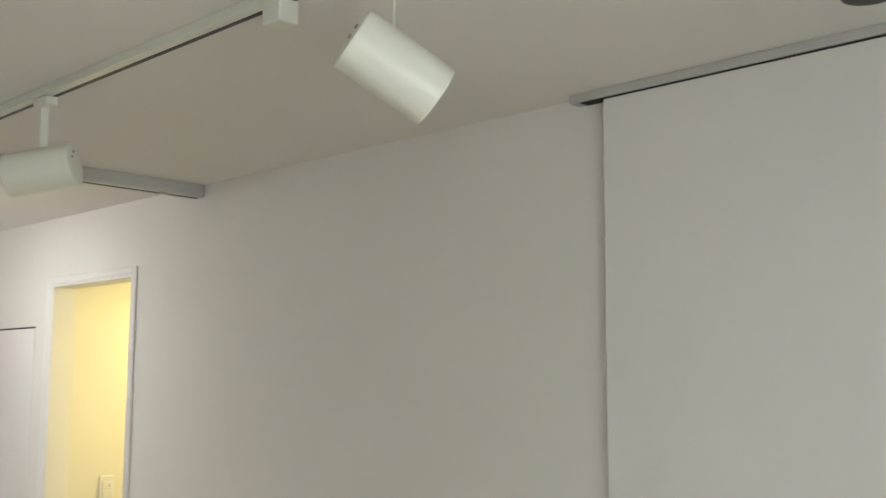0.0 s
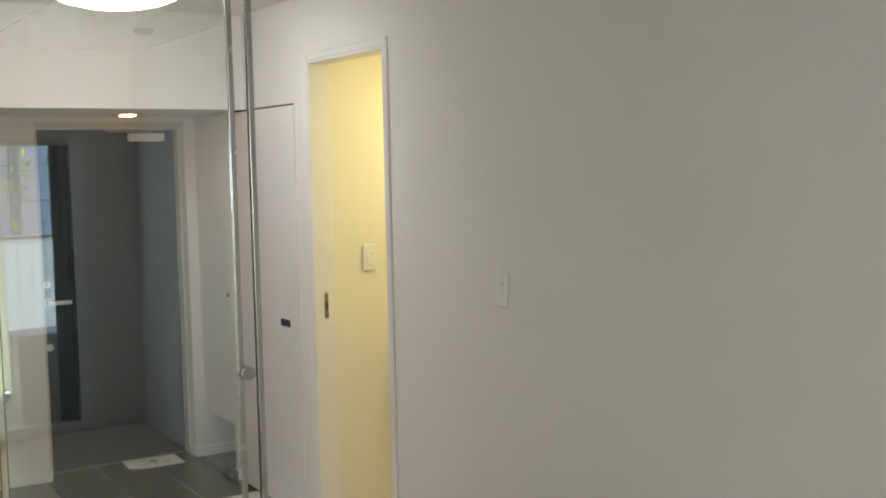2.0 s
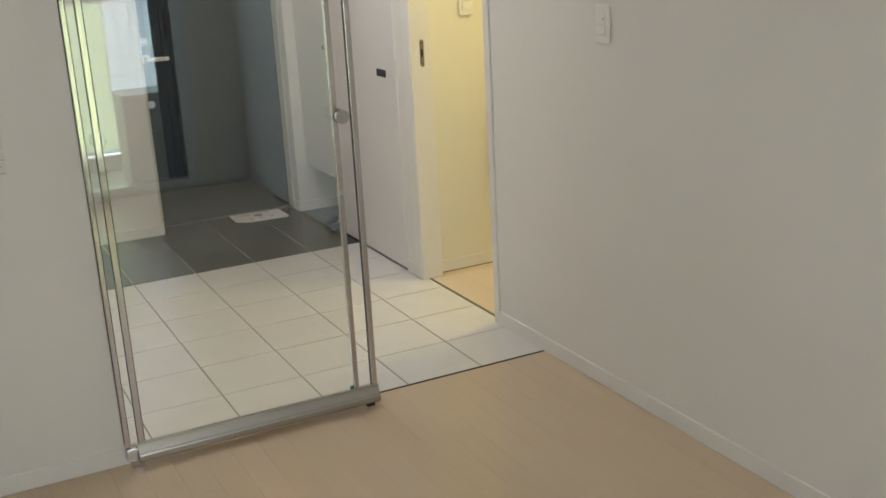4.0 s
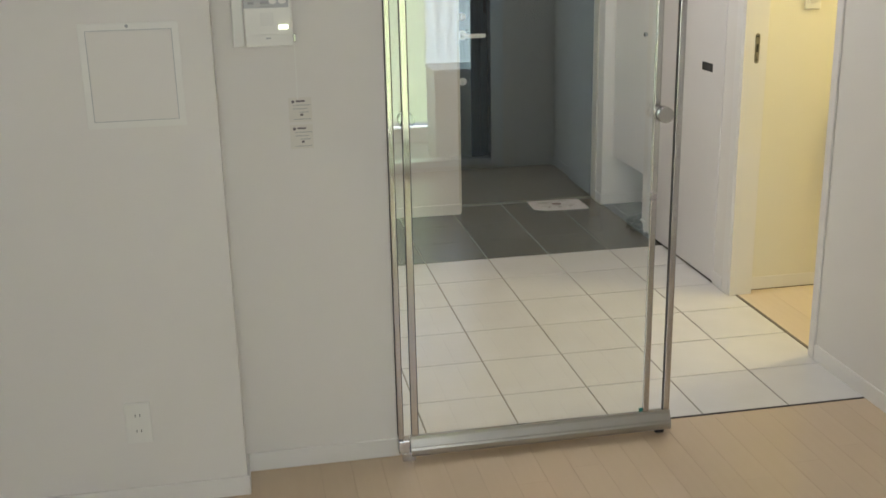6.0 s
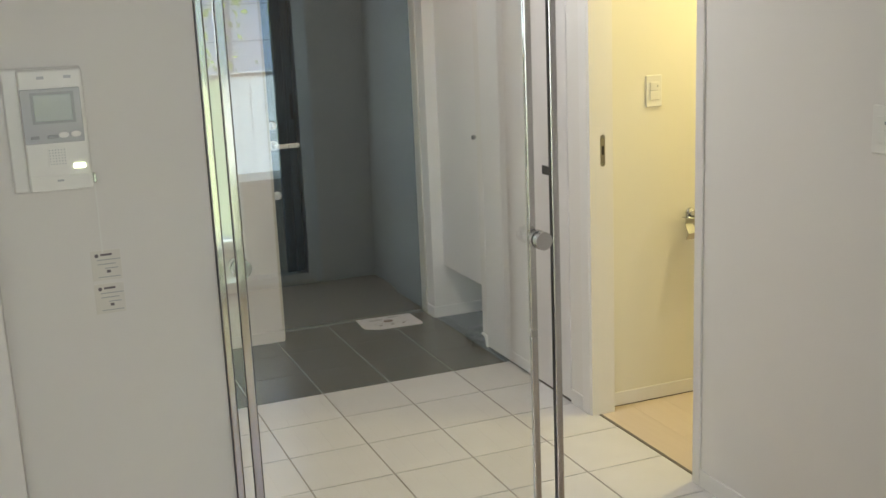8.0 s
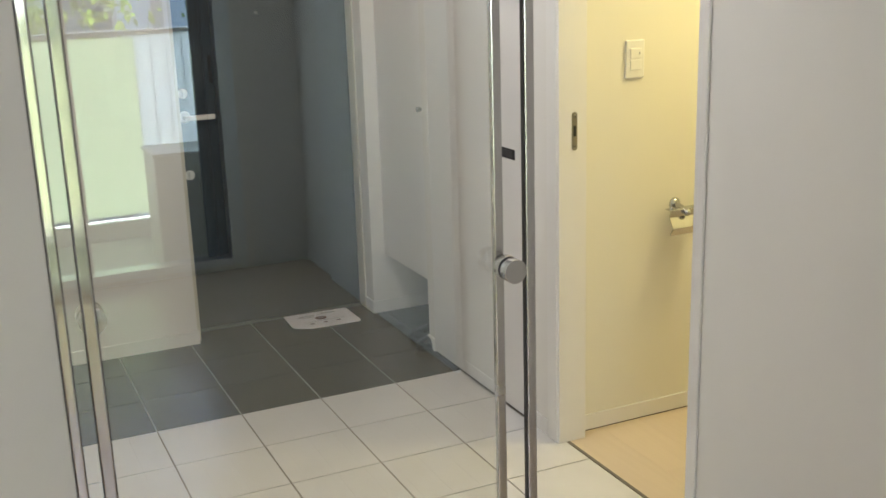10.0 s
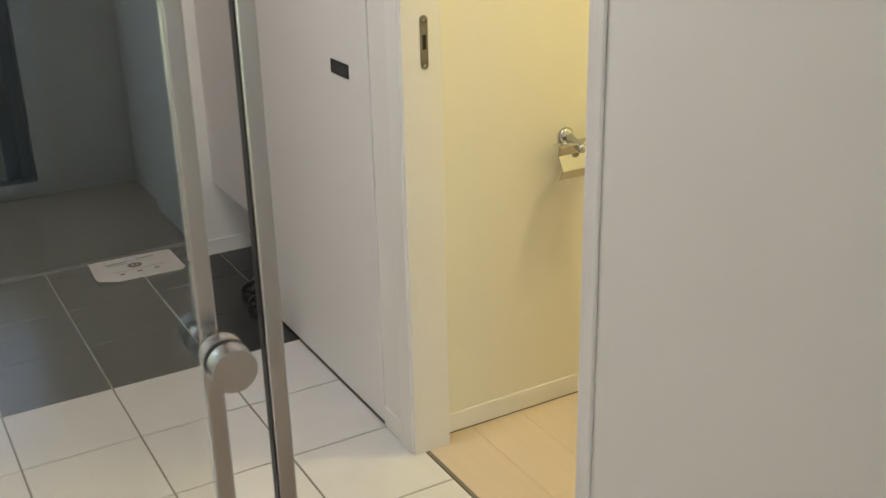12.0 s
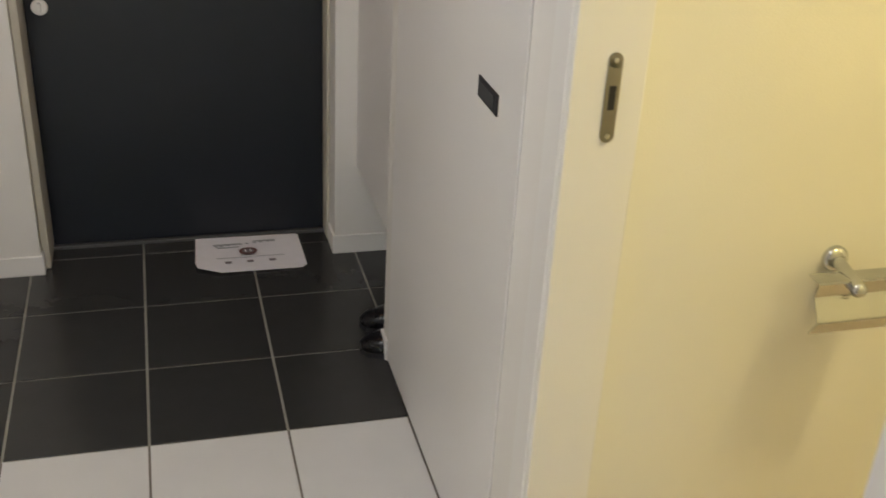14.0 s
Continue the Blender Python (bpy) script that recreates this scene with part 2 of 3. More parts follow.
soffit = structure(slab("soffit", (HALL_L, 1.80, SOFFIT), (XW, 2.86, CEIL), WALLPAPER), "lowered white ceiling box over the entrance", "ceiling")
wall_hall = structure(slab("wall_hall_west", (HALL_L - 0.1, 0.07, 0), (HALL_L, 2.86, CEIL), WALLPAPER), "plain white hall wall", "wall")

partition = structure(new("wall_partition"), "white papered partition beside the glass door, with a step", "wall")
slab("wall_body", (-2.058, -0.046, 0), (-1.607, 0.07, CEIL), WALLPAPER, partition)
slab("wall_pillar", (LEFT, -0.180, 0), (-2.058, 0.07, CEIL), WALLPAPER, partition)

wall_west = structure(slab("wall_west", (LEFT - 0.1, BACK - 0.1, 0), (LEFT, 0.07, CEIL), WALLPAPER), "plain white room wall", "wall")
wall_south = structure(new("wall_south"), "white wall with a balcony window", "wall")
WX0, WX1, WZ0, WZ1 = -2.75, -0.402, 0.03, WTOP
slab("wall_body", (LEFT, BACK - 0.12, 0), (WX0, BACK, CEIL), WALLPAPER, wall_south)
slab("wall_body", (WX1, BACK - 0.12, 0), (XW, BACK, CEIL), WALLPAPER, wall_south)
slab("wall_header", (WX0, BACK - 0.12, WZ1), (WX1, BACK, CEIL), WALLPAPER, wall_south)
slab("wall_sill", (WX0, BACK - 0.12, 0), (WX1, BACK, WZ0), WALLPAPER, wall_south)

ceiling = structure(slab("ceiling", (LEFT - 0.1, BACK - 0.12, CEIL), (1.6, 2.95, CEIL + 0.1), CEILING), "white papered ceiling", "ceiling")

# toilet room
toilet_room = structure(new("wall_toilet"), "toilet room walls papered in cream", "wall")
slab("side_wall", (0.065, 1.087, 0), (1.45, 1.2, CEIL), WC_PAPER, toilet_room)
slab("side_wall", (0.065, 0.12, 0), (1.45, 0.22, CEIL), WC_PAPER, toilet_room)
slab("end_wall", (1.40, 0.22, 0), (1.5, 1.087, CEIL), WC_PAPER, toilet_room)

# ---- floors ----
ground = structure(slab("ground", (-400, -400, -3.2), (400, 400, -3.0), GROUND), "soil ground far below the balcony", "ground")
subfloor = structure(slab("subfloor", (LEFT - 0.1, BACK - 0.12, -0.14), (1.5, 2.95, -0.012), GROUT), "grey floor bed under tiles and boards", "floor")


def baseboard(lo, hi, mat=TRIM):
    ob = slab("baseboard", lo, hi, mat, None, 0.002)
    return structure(ob, "low white painted baseboard", "baseboard")


BH = 0.058
baseboard((XW - 0.007, BACK, 0), (XW, WC0 - 0.031, BH))
baseboard((XW - 0.007, WC1 + 0.075, 0), (XW, CL0 - 0.004, BH))
baseboard((XW - 0.007, CL1 + 0.004, 0), (XW, 2.085, BH))
baseboard((XW - 0.007, 2.085, 0), (0.1, 2.092, BH))
baseboard((-0.067, ENTRY - 0.007, 0), (0.55, ENTRY, BH))
baseboard((-1.94, ENTRY - 0.007, 0), (-0.861, ENTRY, BH))
baseboard((-0.067, ENTRY, 0), (-0.060, ENTRY + 0.088, BH))
baseboard((-0.868, ENTRY, 0), (-0.861, ENTRY + 0.03, BH))
baseboard((-2.058, -0.054, 0), (-1.600, -0.046, BH))
baseboard((LEFT, -0.188, 0), (-2.051, -0.180, BH))
baseboard((-2.058, -0.180, 0), (-2.050, -0.054, BH))
baseboard((0.07, 1.080, 0.003), (1.39, 1.087, BH), TRIM)
base_gap = structure(slab("trim", (0.07, 1.082, 0.0), (1.39, 1.087, 0.003), GAP), "dark joint under the toilet baseboard", "trim")

# toilet door casing, jamb and strike plate
casing = structure(new("door_1"), "white doorway casing of the toilet with a pocket door jamb", "doorway")
slab("casing_side", (XW - 0.009, WC0 - 0.030, 0), (XW, WC0 - 0.005, 2.155), TRIM, casing, 0.003)
slab("casing_side", (XW - 0.009, WC1 + 0.012, 0.0), (XW, WC1 + 0.07, 2.155), TRIM, casing, 0.003)
slab("casing_head", (XW - 0.009, WC0 - 0.005, 2.127), (XW, WC1 + 0.012, 2.155), TRIM, casing, 0.003)
slab("jamb", (XW - 0.006, WC0 - 0.005, 0), (0.07, WC0 + 0.012, 2.127), TRIM, casing, 0.002)
slab("jamb", (XW - 0.006, WC1, 0), (0.07, WC1 + 0.06, 2.127), TRIM, casing, 0.002)
slab("head_jamb", (XW - 0.006, WC0 + 0.012, 2.112), (0.07, WC1, 2.127), TRIM, casing, 0.002)
slab("threshold", (0.0, WC0 + 0.012, -0.004), (0.010, WC1, 0.002), GROUT, casing)
bm = bm_box(bmesh.new(), (0.0155, WC1 - 0.002, 0.985), (0.0345, WC1 + 0.001, 1.085))
for z in (0.985, 1.085):
    bm_rod(bm, (0.025, WC1 - 0.002, z), (0.025, WC1 + 0.001, z), 0.0095, sides=24)
strike = part("strike_plate", bm, BRASS_DULL, casing, "dull nickel strike plate with rounded ends")
slab("strike_hole", (0.0205, WC1 - 0.003, 1.020), (0.0295, WC1, 1.052), BLACK, strike)
for z in (0.985, 1.085):
    part("screw", bm_rod(bmesh.new(), (0.025, WC1, z), (0.025, WC1 - 0.003, z), 0.0035, sides=12), CHROME, strike)

# closet door, flush
closet = thing("closet_door", "flush white closet door with a small black recessed pull", "door")
slab("door_leaf", (XW - 0.002, CL0 + 0.004, 0.007), (XW + 0.03, CL1 - 0.004, SOFFIT - 0.008), DOOR_WHITE, closet, 0.002)
slab("gap", (XW + 0.004, CL0, 0.0), (XW + 0.02, CL1, 0.007), GAP, closet)
slab("gap", (XW + 0.004, CL0, SOFFIT - 0.008), (XW + 0.02, CL1, SOFFIT), GAP, closet)
slab("gap", (XW + 0.004, CL0, 0.0), (XW + 0.02, CL0 + 0.004, SOFFIT), GAP, closet)
pull = slab("pull", (XW - 0.005, 1.322, 0.905), (XW - 0.001, 1.424, 0.940), BLACK, closet, 0.0015, "black recessed pull")
slab("pull_cup", (XW - 0.0065, 1.335, 0.911), (XW - 0.0045, 1.411, 0.934), CUP, pull, 0.0005)

# shoe cabinet, hung above the floor
cabinet = thing("shoe_cabinet", "white wall-hung shoe cabinet with open floor space below", "cabinet")
slab("body", (0.022, 2.087, 0.28), (0.53, ENTRY - 0.002, SOFFIT - 0.004), DOOR_WHITE, cabinet, 0.002)
cdoor = slab("door", (0.000, 2.089, 0.275), (0.020, ENTRY - 0.004, SOFFIT - 0.006), DOOR_WHITE, cabinet, 0.002)
kb = bm_rod(bmesh.new(), (0.002, 2.125, 0.985), (-0.016, 2.125, 0.985), 0.006)
bm_rod(kb, (-0.016, 2.125, 0.985), (-0.028, 2.125, 0.985), 0.011)
part("knob", kb, CHROME, cdoor, "small chrome knob", True)

# ---- glass sliding door ----
GX0, GX1, GY = -1.612, -0.760, -0.085
door = thing("glass_door", "clear glass door in a slim brushed steel frame", "door")
TOPZ = 2.356


def stile(name, x0, x1, z0, z1, mat=POLISHED):
    return slab(name, (x0, GY - 0.009, z0), (x1, GY + 0.009, z1), mat, door, 0.0025)


outer = stile("stile", GX1 - 0.020, GX1, 0.080, TOPZ, STEEL)
slab("seal", (GX1 - 0.0214, GY - 0.008, 0.080), (GX1 - 0.020, GY + 0.004, TOPZ - 0.02), BLACK, outer)
stile("stile", -0.846, -0.827, 0.080, TOPZ - 0.02, STEEL)
stile("stile", GX0, -1.596, 0.070, TOPZ - 0.02)
stile("stile", -1.571, -1.551, 0.080, TOPZ - 0.02)
for x in (GX0 - 0.0008, -1.5959, -1.5718, -1.5509):
    slab("seal", (x, GY - 0.0085, 0.085), (x + 0.0007, GY + 0.006, TOPZ - 0.022), BLACK, door)
slab("glass_corner", (-0.857, GY - 0.0046, 0.080), (-0.8465, GY + 0.0046, 0.092), TEAL, door, 0.001, "teal glass edge at the corner")
stile("top_rail", GX0, GX1, TOPZ - 0.02, TOPZ)
section = [(-0.021, 0.020), (-0.024, 0.026), (-0.024, 0.040), (-0.021, 0.046), (-0.021, 0.050), (-0.019, 0.054), (-0.010, 0.070), (-0.008, 0.079), (0.008, 0.079), (0.010, 0.070), (0.019, 0.054), (0.024, 0.040), (0.024, 0.026), (0.021, 0.020)]
bm = bmesh.new()
ends = [[bm.verts.new((x, GY + d, z)) for d, z in section] for x in (-1.575, GX1 + 0.002)]
for i in range(len(section)):
    j = (i + 1) % len(section)
    bm.faces.new((ends[0][i], ends[1][i], ends[1][j], ends[0][j]))
bm.faces.new(ends[0])
bm.faces.new(list(reversed(ends[1])))
part("bottom_rail", bm, RAIL_STEEL, door, "ridged brushed steel bottom rail")
slab("corner_block", (GX0, GY - 0.018, 0.030), (-1.577, GY + 0.018, 0.070), STEEL, door, 0.003)
slab("floor_guide", (-0.800, GY - 0.004, 0), (GX1 - 0.012, GY + 0.012, 0.021), BLACK, door, 0.002)
slab("floor_guide", (-1.600, GY - 0.012, 0), (-1.56, GY + 0.012, 0.029), STEEL, door, 0.002)
pane = slab("pane", (-1.551, GY - 0.004, 0.080), (-0.846, GY + 0.004, TOPZ - 0.02), GLASS, door)
pane.visible_shadow = False
strip = slab("pane", (-1.5948, GY - 0.004, 0.080), (-1.5722, GY + 0.004, TOPZ - 0.02), GLASS, door)
strip.visible_shadow = False


def knob(x, z, side=1):
    at = pose(x, GY - 0.010 * side, z, 90 * side, 0, 0)
    bm = bm_turned(bmesh.new(), [(0.018, 0), (0.0215, 0.002), (0.0225, 0.005), (0.0225, 0.017), (0.0215, 0.019), (0.0200, 0.021), (0.0200, 0.025), (0.0217, 0.027), (0.0225, 0.029), (0.0225, 0.0478), (0.0218, 0.0485)], at)
    k = part("knob", bm, STEEL, door, "round brushed steel knob", True)
    part("knob_gasket", bm_turned(bmesh.new(), [(0.0216, 0.0205), (0.0222, 0.021), (0.0222, 0.0255), (0.0216, 0.026)], at), BLACK, k)
    return k


knob(-0.829, 1.014)
knob(-1.555, 1.025, -1)
for x in (-1.03, -0.97):
    bm = bm_rod(bmesh.new(), (x, GY - 0.042, TOPZ - 0.046), (x, GY - 0.012, TOPZ - 0.046), 0.027, sides=32)
    bm_rod(bm, (x, GY - 0.026, TOPZ - 0.02), (x, GY - 0.026, CEIL - 0.046), 0.005)
    bm_box(bm, (x - 0.03, GY - 0.040, TOPZ + 0.001), (x + 0.03, GY - 0.012, TOPZ + 0.007), 0.002)
    part("hanger_wheel", bm, STEEL, door, "round steel hanger wheel", True)

rail = thing("sliding_rail", "grey aluminium ceiling rail over the glass door", "rail")
slab("rail_body", (-2.05, GY - 0.036, CEIL - 0.046), (XW - 0.002, GY + 0.030, CEIL), ALUMINIUM, rail, 0.003)
slab("stopper", (-0.20, GY - 0.030, CEIL - 0.053), (-0.165, GY - 0.006, CEIL - 0.047), STEEL, rail, 0.002)
slab("slot", (-2.04, GY - 0.008, CEIL - 0.0475), (XW - 0.01, GY + 0.004, CEIL - 0.0455), GAP, rail)

# ---- entrance door ----
frame_ob = structure(new("door_2"), "cream steel frame of the entrance door", "door frame")
slab("frame_side", (-0.868, ENTRY + 0.03, 0), (-0.848, 2.86, 1.89), FRAME_CREAM, frame_ob, 0.003)
slab("frame_side", (-0.069, ENTRY + 0.09, 0), (-0.060, 2.86, 1.89), FRAME_CREAM, frame_ob, 0.003)
slab("frame_head", (-0.868, ENTRY + 0.03, 1.89), (-0.060, 2.86, 1.922), FRAME_CREAM, frame_ob, 0.003)
slab("sill", (-0.868, DOOR_Y - 0.01, -0.01), (-0.060, 2.86, 0.008), SILL_METAL, frame_ob, 0.002)
entry = thing("entrance_door", "dark navy steel entrance door with lever handle and closer", "door")
slab("door_leaf", (-0.846, DOOR_Y, 0.010), (-0.071, DOOR_Y + 0.045, 1.887), NAVY, entry, 0.002)
for z in (1.045, 0.70):
    bm = bm_turned(bmesh.new(), [(0.021, 0), (0.021, 0.004), (0.018, 0.007)], pose(-0.808, DOOR_Y, z, 90, 0, 0))
    bm_box(bm, (-0.813, DOOR_Y - 0.024, z - 0.014), (-0.803, DOOR_Y - 0.006, z + 0.014), 0.003)
    part("thumb_turn", bm, PLASTIC, entry, "pale thumb turn", True)
bm = bm_rod(bmesh.new(), (-0.808, DOOR_Y, 0.948), (-0.808, DOOR_Y - 0.05, 0.948), 0.010)
bm_turned(bm, [(0.025, 0), (0.025, 0.006), (0.021, 0.009)], pose(-0.808, DOOR_Y, 0.948, 90, 0, 0))
bm_box(bm, (-0.820, DOOR_Y - 0.058, 0.936), (-0.690, DOOR_Y - 0.044, 0.958), 0.006)
part("lever_handle", bm, PLASTIC, entry, "pale lever handle", True)
part("peephole", bm_turned(bmesh.new(), [(0.007, 0), (0.007, 0.003), (0.004, 0.004)], pose(-0.47, DOOR_Y, 1.36, 90, 0, 0)), BRASS_DULL, entry, "", True)
closer = thing("door_closer", "pale grey door closer fixed above the dark door", "door closer")
slab("closer_body", (-0.337, DOOR_Y - 0.05, 1.818), (-0.135, DOOR_Y - 0.001, 1.865), PLASTIC, closer, 0.006)
bm = bm_box(bmesh.new(), (-0.458, DOOR_Y - 0.045, 1.871), (-0.20, DOOR_Y - 0.020, 1.879), 0.002)
bm_box(bm, (-0.22, DOOR_Y - 0.05, 1.879), (-0.10, DOOR_Y - 0.03, 1.885), 0.002)
part("closer_arm", bm, STEEL, closer)
part("closer_pivot", bm_rod(bmesh.new(), (-0.22, DOOR_Y - 0.03, 1.808), (-0.22, DOOR_Y - 0.03, 1.889), 0.009), STEEL, closer)

# ---- lamps ----
LAMP = (-0.89, 0.95)
hall_lamp = thing("ceiling_lamp", "round white glowing ceiling lamp over the hall tiles", "ceiling lamp")
part("lamp_base", bm_turned(bmesh.new(), [(0.10, -0.03), (0.255, -0.03), (0.258, -0.018), (0.20, 0.0)], pose(LAMP[0], LAMP[1], CEIL)), LAMP_BODY, hall_lamp, "", True)
part("shade", bm_turned(bmesh.new(), [(0.02, -0.125), (0.12, -0.117), (0.19, -0.101), (0.24, -0.080), (0.268, -0.055), (0.27, -0.042), (0.26, -0.0305)], pose(LAMP[0], LAMP[1], CEIL)), LAMP_GLOW, hall_lamp, "glowing white diffuser", True)

down = thing("downlight", "small round orange glowing downlight in the soffit", "downlight")
part("ring", bm_turned(bmesh.new(), [(0.05, -0.006), (0.056, -0.004), (0.058, 0.0)], pose(-0.465, 2.30, SOFFIT)), PLASTIC, down)
part("bulb", bm_turned(bmesh.new(), [(0.02, -0.014), (0.035, -0.012), (0.044, -0.0062)], pose(-0.465, 2.30, SOFFIT)), ORANGE_GLOW, down, "orange glowing bulb", True)

wcl = thing("toilet_ceiling_lamp", "warm glowing lamp on the toilet ceiling", "ceiling lamp")
part("lamp_base", bm_turned(bmesh.new(), [(0.09, -0.02), (0.09, 0.0)], pose(0.76, 0.60, CEIL)), LAMP_BODY, wcl)
part("shade", bm_turned(bmesh.new(), [(0.03, -0.055), (0.07, -0.045), (0.085, -0.0205)], pose(0.76, 0.60, CEIL)), WC_GLOW, wcl, "", True)

TX = -1.0
track = thing("lighting_track", "white ceiling lighting track with a dark slot", "lighting track")
slab("track_body", (TX - 0.018, -3.0, CEIL - 0.022), (TX + 0.018, -0.40, CEIL), LAMP_BODY, track, 0.002)
slab("slot", (TX + 0.004, -2.99, CEIL - 0.0235), (TX + 0.014, -0.41, CEIL - 0.0215), BLACK, track)
slab("feed_box", (TX - 0.022, -1.925, CEIL - 0.066), (TX + 0.022, -1.872, CEIL - 0.022), LAMP_BODY, track, 0.004)


def spotlight(y, drop, aim, swing, length=0.165, radius=0.053):
    """A cylinder lamp on a stem under the track, aimed along a direction."""
    s = thing("spotlight", "white enamelled cylinder spotlight on the ceiling track, unlit", "spotlight", "track spotlights")
    slab("adapter", (TX - 0.016, y - 0.035, CEIL - 0.045), (TX + 0.016, y + 0.035, CEIL - 0.024), LAMP_BODY, s, 0.004)
    c = Vector((TX, y, CEIL - drop))
    d = Vector(aim).normalized()
    bar = bm_box(bmesh.new(), (-0.009, -0.0015, c.z - 0.02), (0.009, 0.0015, CEIL - 0.045), 0.001)
    bmesh.ops.transform(bar, matrix=Matrix.Translation((TX, y, 0)) @ Matrix.Rotation(radians(swing), 4, "Z"), verts=bar.verts)
    part("stem", bar, LAMP_BODY, s)
    m = Matrix.Translation(c) @ d.to_track_quat("Z", "Y").to_matrix().to_4x4()
    h = length / 2
    prof = [(0.02, -h), (radius - 0.006, -h), (radius - 0.001, -h + 0.003), (radius, -h + 0.008), (radius, h - 0.002), (radius - 0.002, h), (radius - 0.005, h), (radius - 0.007, h - 0.02), (0.02, h - 0.06)]
    body = part("lamp_body", bm_turned(bmesh.new(), prof, m), LAMP_BODY, s, "", True)
    for a in (0.4, 1.1):
        p = m @ Vector((0.03 * math.cos(a), 0.03 * math.sin(a), -h))
        part("screw", bm_rod(bmesh.new(), p, p - d * 0.004, 0.004, sides=10), STEEL, body)
    return s


spotlight(-0.95, 0.200, (-0.70, 0.70, -0.20), -24)
spotlight(-2.205, 0.208, (0.77, -0.40, -0.52), 47)

smoke = thing("smoke_detector", "round dark grey fitting on the ceiling", "ceiling fitting")
part("body", bm_turned(bmesh.new(), [(0.02, -0.03), (0.045, -0.027), (0.055, -0.012), (0.056, 0.0)], pose(-0.30, -2.67, CEIL)), BLACK, smoke, "", True)

# ---- sliding panel on the long wall ----
prail = thing("panel_rail", "grey aluminium ceiling rail of a white sliding panel", "rail")
slab("rail_body", (XW - 0.046, -3.4, CEIL - 0.022), (XW - 0.004, -1.82, CEIL), ALUMINIUM, prail, 0.002)
slab("slot", (XW - 0.040, -3.39, CEIL - 0.0245), (XW - 0.010, -1.85, CEIL - 0.0215), GAP, prail)
panel = thing("sliding_door", "tall plain white sliding door hanging before the wall", "sliding door")
slab("door_leaf", (XW - 0.040, -3.38, 0.01), (XW - 0.012, -1.918, CEIL - 0.026), DOOR_WHITE, panel, 0.002)

# ---- switches, intercom, hatch ----


def switch_plate(name, label, origin, rz, w=0.07, h=0.12):
    """A plate with two rockers; origin is the middle of its back, the plate looks along -y before the turn."""
    s = thing(name, label, "switch")
    part("plate", bm_box(bmesh.new(), (-w / 2, -0.009, -h / 2), (w / 2, 0, h / 2), 0.004), PLASTIC, s)
    for z0, z1 in ((-0.034, -0.002), (0.002, 0.034)):
        part("rocker", bm_box(bmesh.new(), (-0.02, -0.0125, z0), (0.02, -0.008, z1), 0.002), PLASTIC, s)
    part("pilot", bm_box(bmesh.new(), (0.011, -0.0135, 0.014), (0.015, -0.012, 0.022)), GREY_PLASTIC, s)
    s.matrix_world = pose(*origin, 0, 0, rz)
    return s


switch_plate("wall_switch", "white double light switch on the papered wall", (XW, -0.40, 1.243), -90)
switch_plate("toilet_switch", "cream light switch on the toilet wall", (0.276, 1.087, 1.235), 0)

IY = -0.046
inter = thing("intercom", "white video intercom with grey screen on the partition", "intercom")
slab("back_plate", (-2.006, IY - 0.012, 1.240), (-1.850, IY, 1.495), PLASTIC, inter, 0.004)
slab("body", (-1.976, IY - 0.034, 1.242), (-1.850, IY - 0.012, 1.492), PLASTIC, inter, 0.005)
bezel = slab("bezel", (-1.974, IY - 0.037, 1.342), (-1.858, IY - 0.034, 1.453), BEZEL, inter, 0.002)
slab("screen_rim", (-1.955, IY - 0.0378, 1.382), (-1.871, IY - 0.0366, 1.446), GREY_PLASTIC, bezel, 0.0005)
slab("screen", (-1.950, IY - 0.0385, 1.387), (-1.876, IY - 0.036, 1.441), SCREEN, bezel, 0.001)
for x, w in ((-1.962, 0.016), (-1.930, 0.022)):
    slab("button", (x, IY - 0.0395, 1.3515), (x + w, IY - 0.036, 1.3585), GREY_PLASTIC, bezel, 0.0015)
for x in (-1.898, -1.874):
    bm = bm_turned(bmesh.new(), [(0.002, 0.0035), (0.0075, 0.003), (0.0085, 0.0)], pose(x, IY - 0.0365, 1.358, 90, 0, 0) @ Matrix.Diagonal((1.25, 0.8, 1, 1)), 20)
    part("button", bm, PLASTIC, bezel, "oval pale button", True)
grille = slab("speaker_panel", (-1.933, IY - 0.0352, 1.293), (-1.897, IY - 0.0336, 1.333), PLASTIC, inter, 0.0005, "square speaker grille")
for i in range(6):
    for j in range(6):
        x, z = -1.9295 + i * 0.0058, 1.2985 + j * 0.0058
        part("speaker_hole", bm_rod(bmesh.new(), (x, IY - 0.0350, z), (x, IY - 0.0355, z), 0.0013, sides=8), BEZEL, grille)
for x in (-1.938, -1.886):
    slab("top_mark", (x, IY - 0.0346, 1.472), (x + 0.014, IY - 0.0338, 1.478), BEZEL, inter)
slab("call_button", (-1.886, IY - 0.0365, 1.287), (-1.862, IY - 0.0335, 1.297), LED_GLOW, inter, 0.001, "lit green button")
slab("cover", (-1.972, IY - 0.036, 1.244), (-1.858, IY - 0.034, 1.274), PLASTIC, inter, 0.001)
slab("mark", (-1.921, IY - 0.0368, 1.262), (-1.908, IY - 0.0358, 1.266), BEZEL, inter)
slab("side_clip", (-1.850, IY - 0.03, 1.252), (-1.843, IY - 0.012, 1.272), CHROME, inter, 0.002)
slab("cord", (-1.848, IY - 0.003, 1.095), (-1.845, IY, 1.252), PLASTIC, inter)

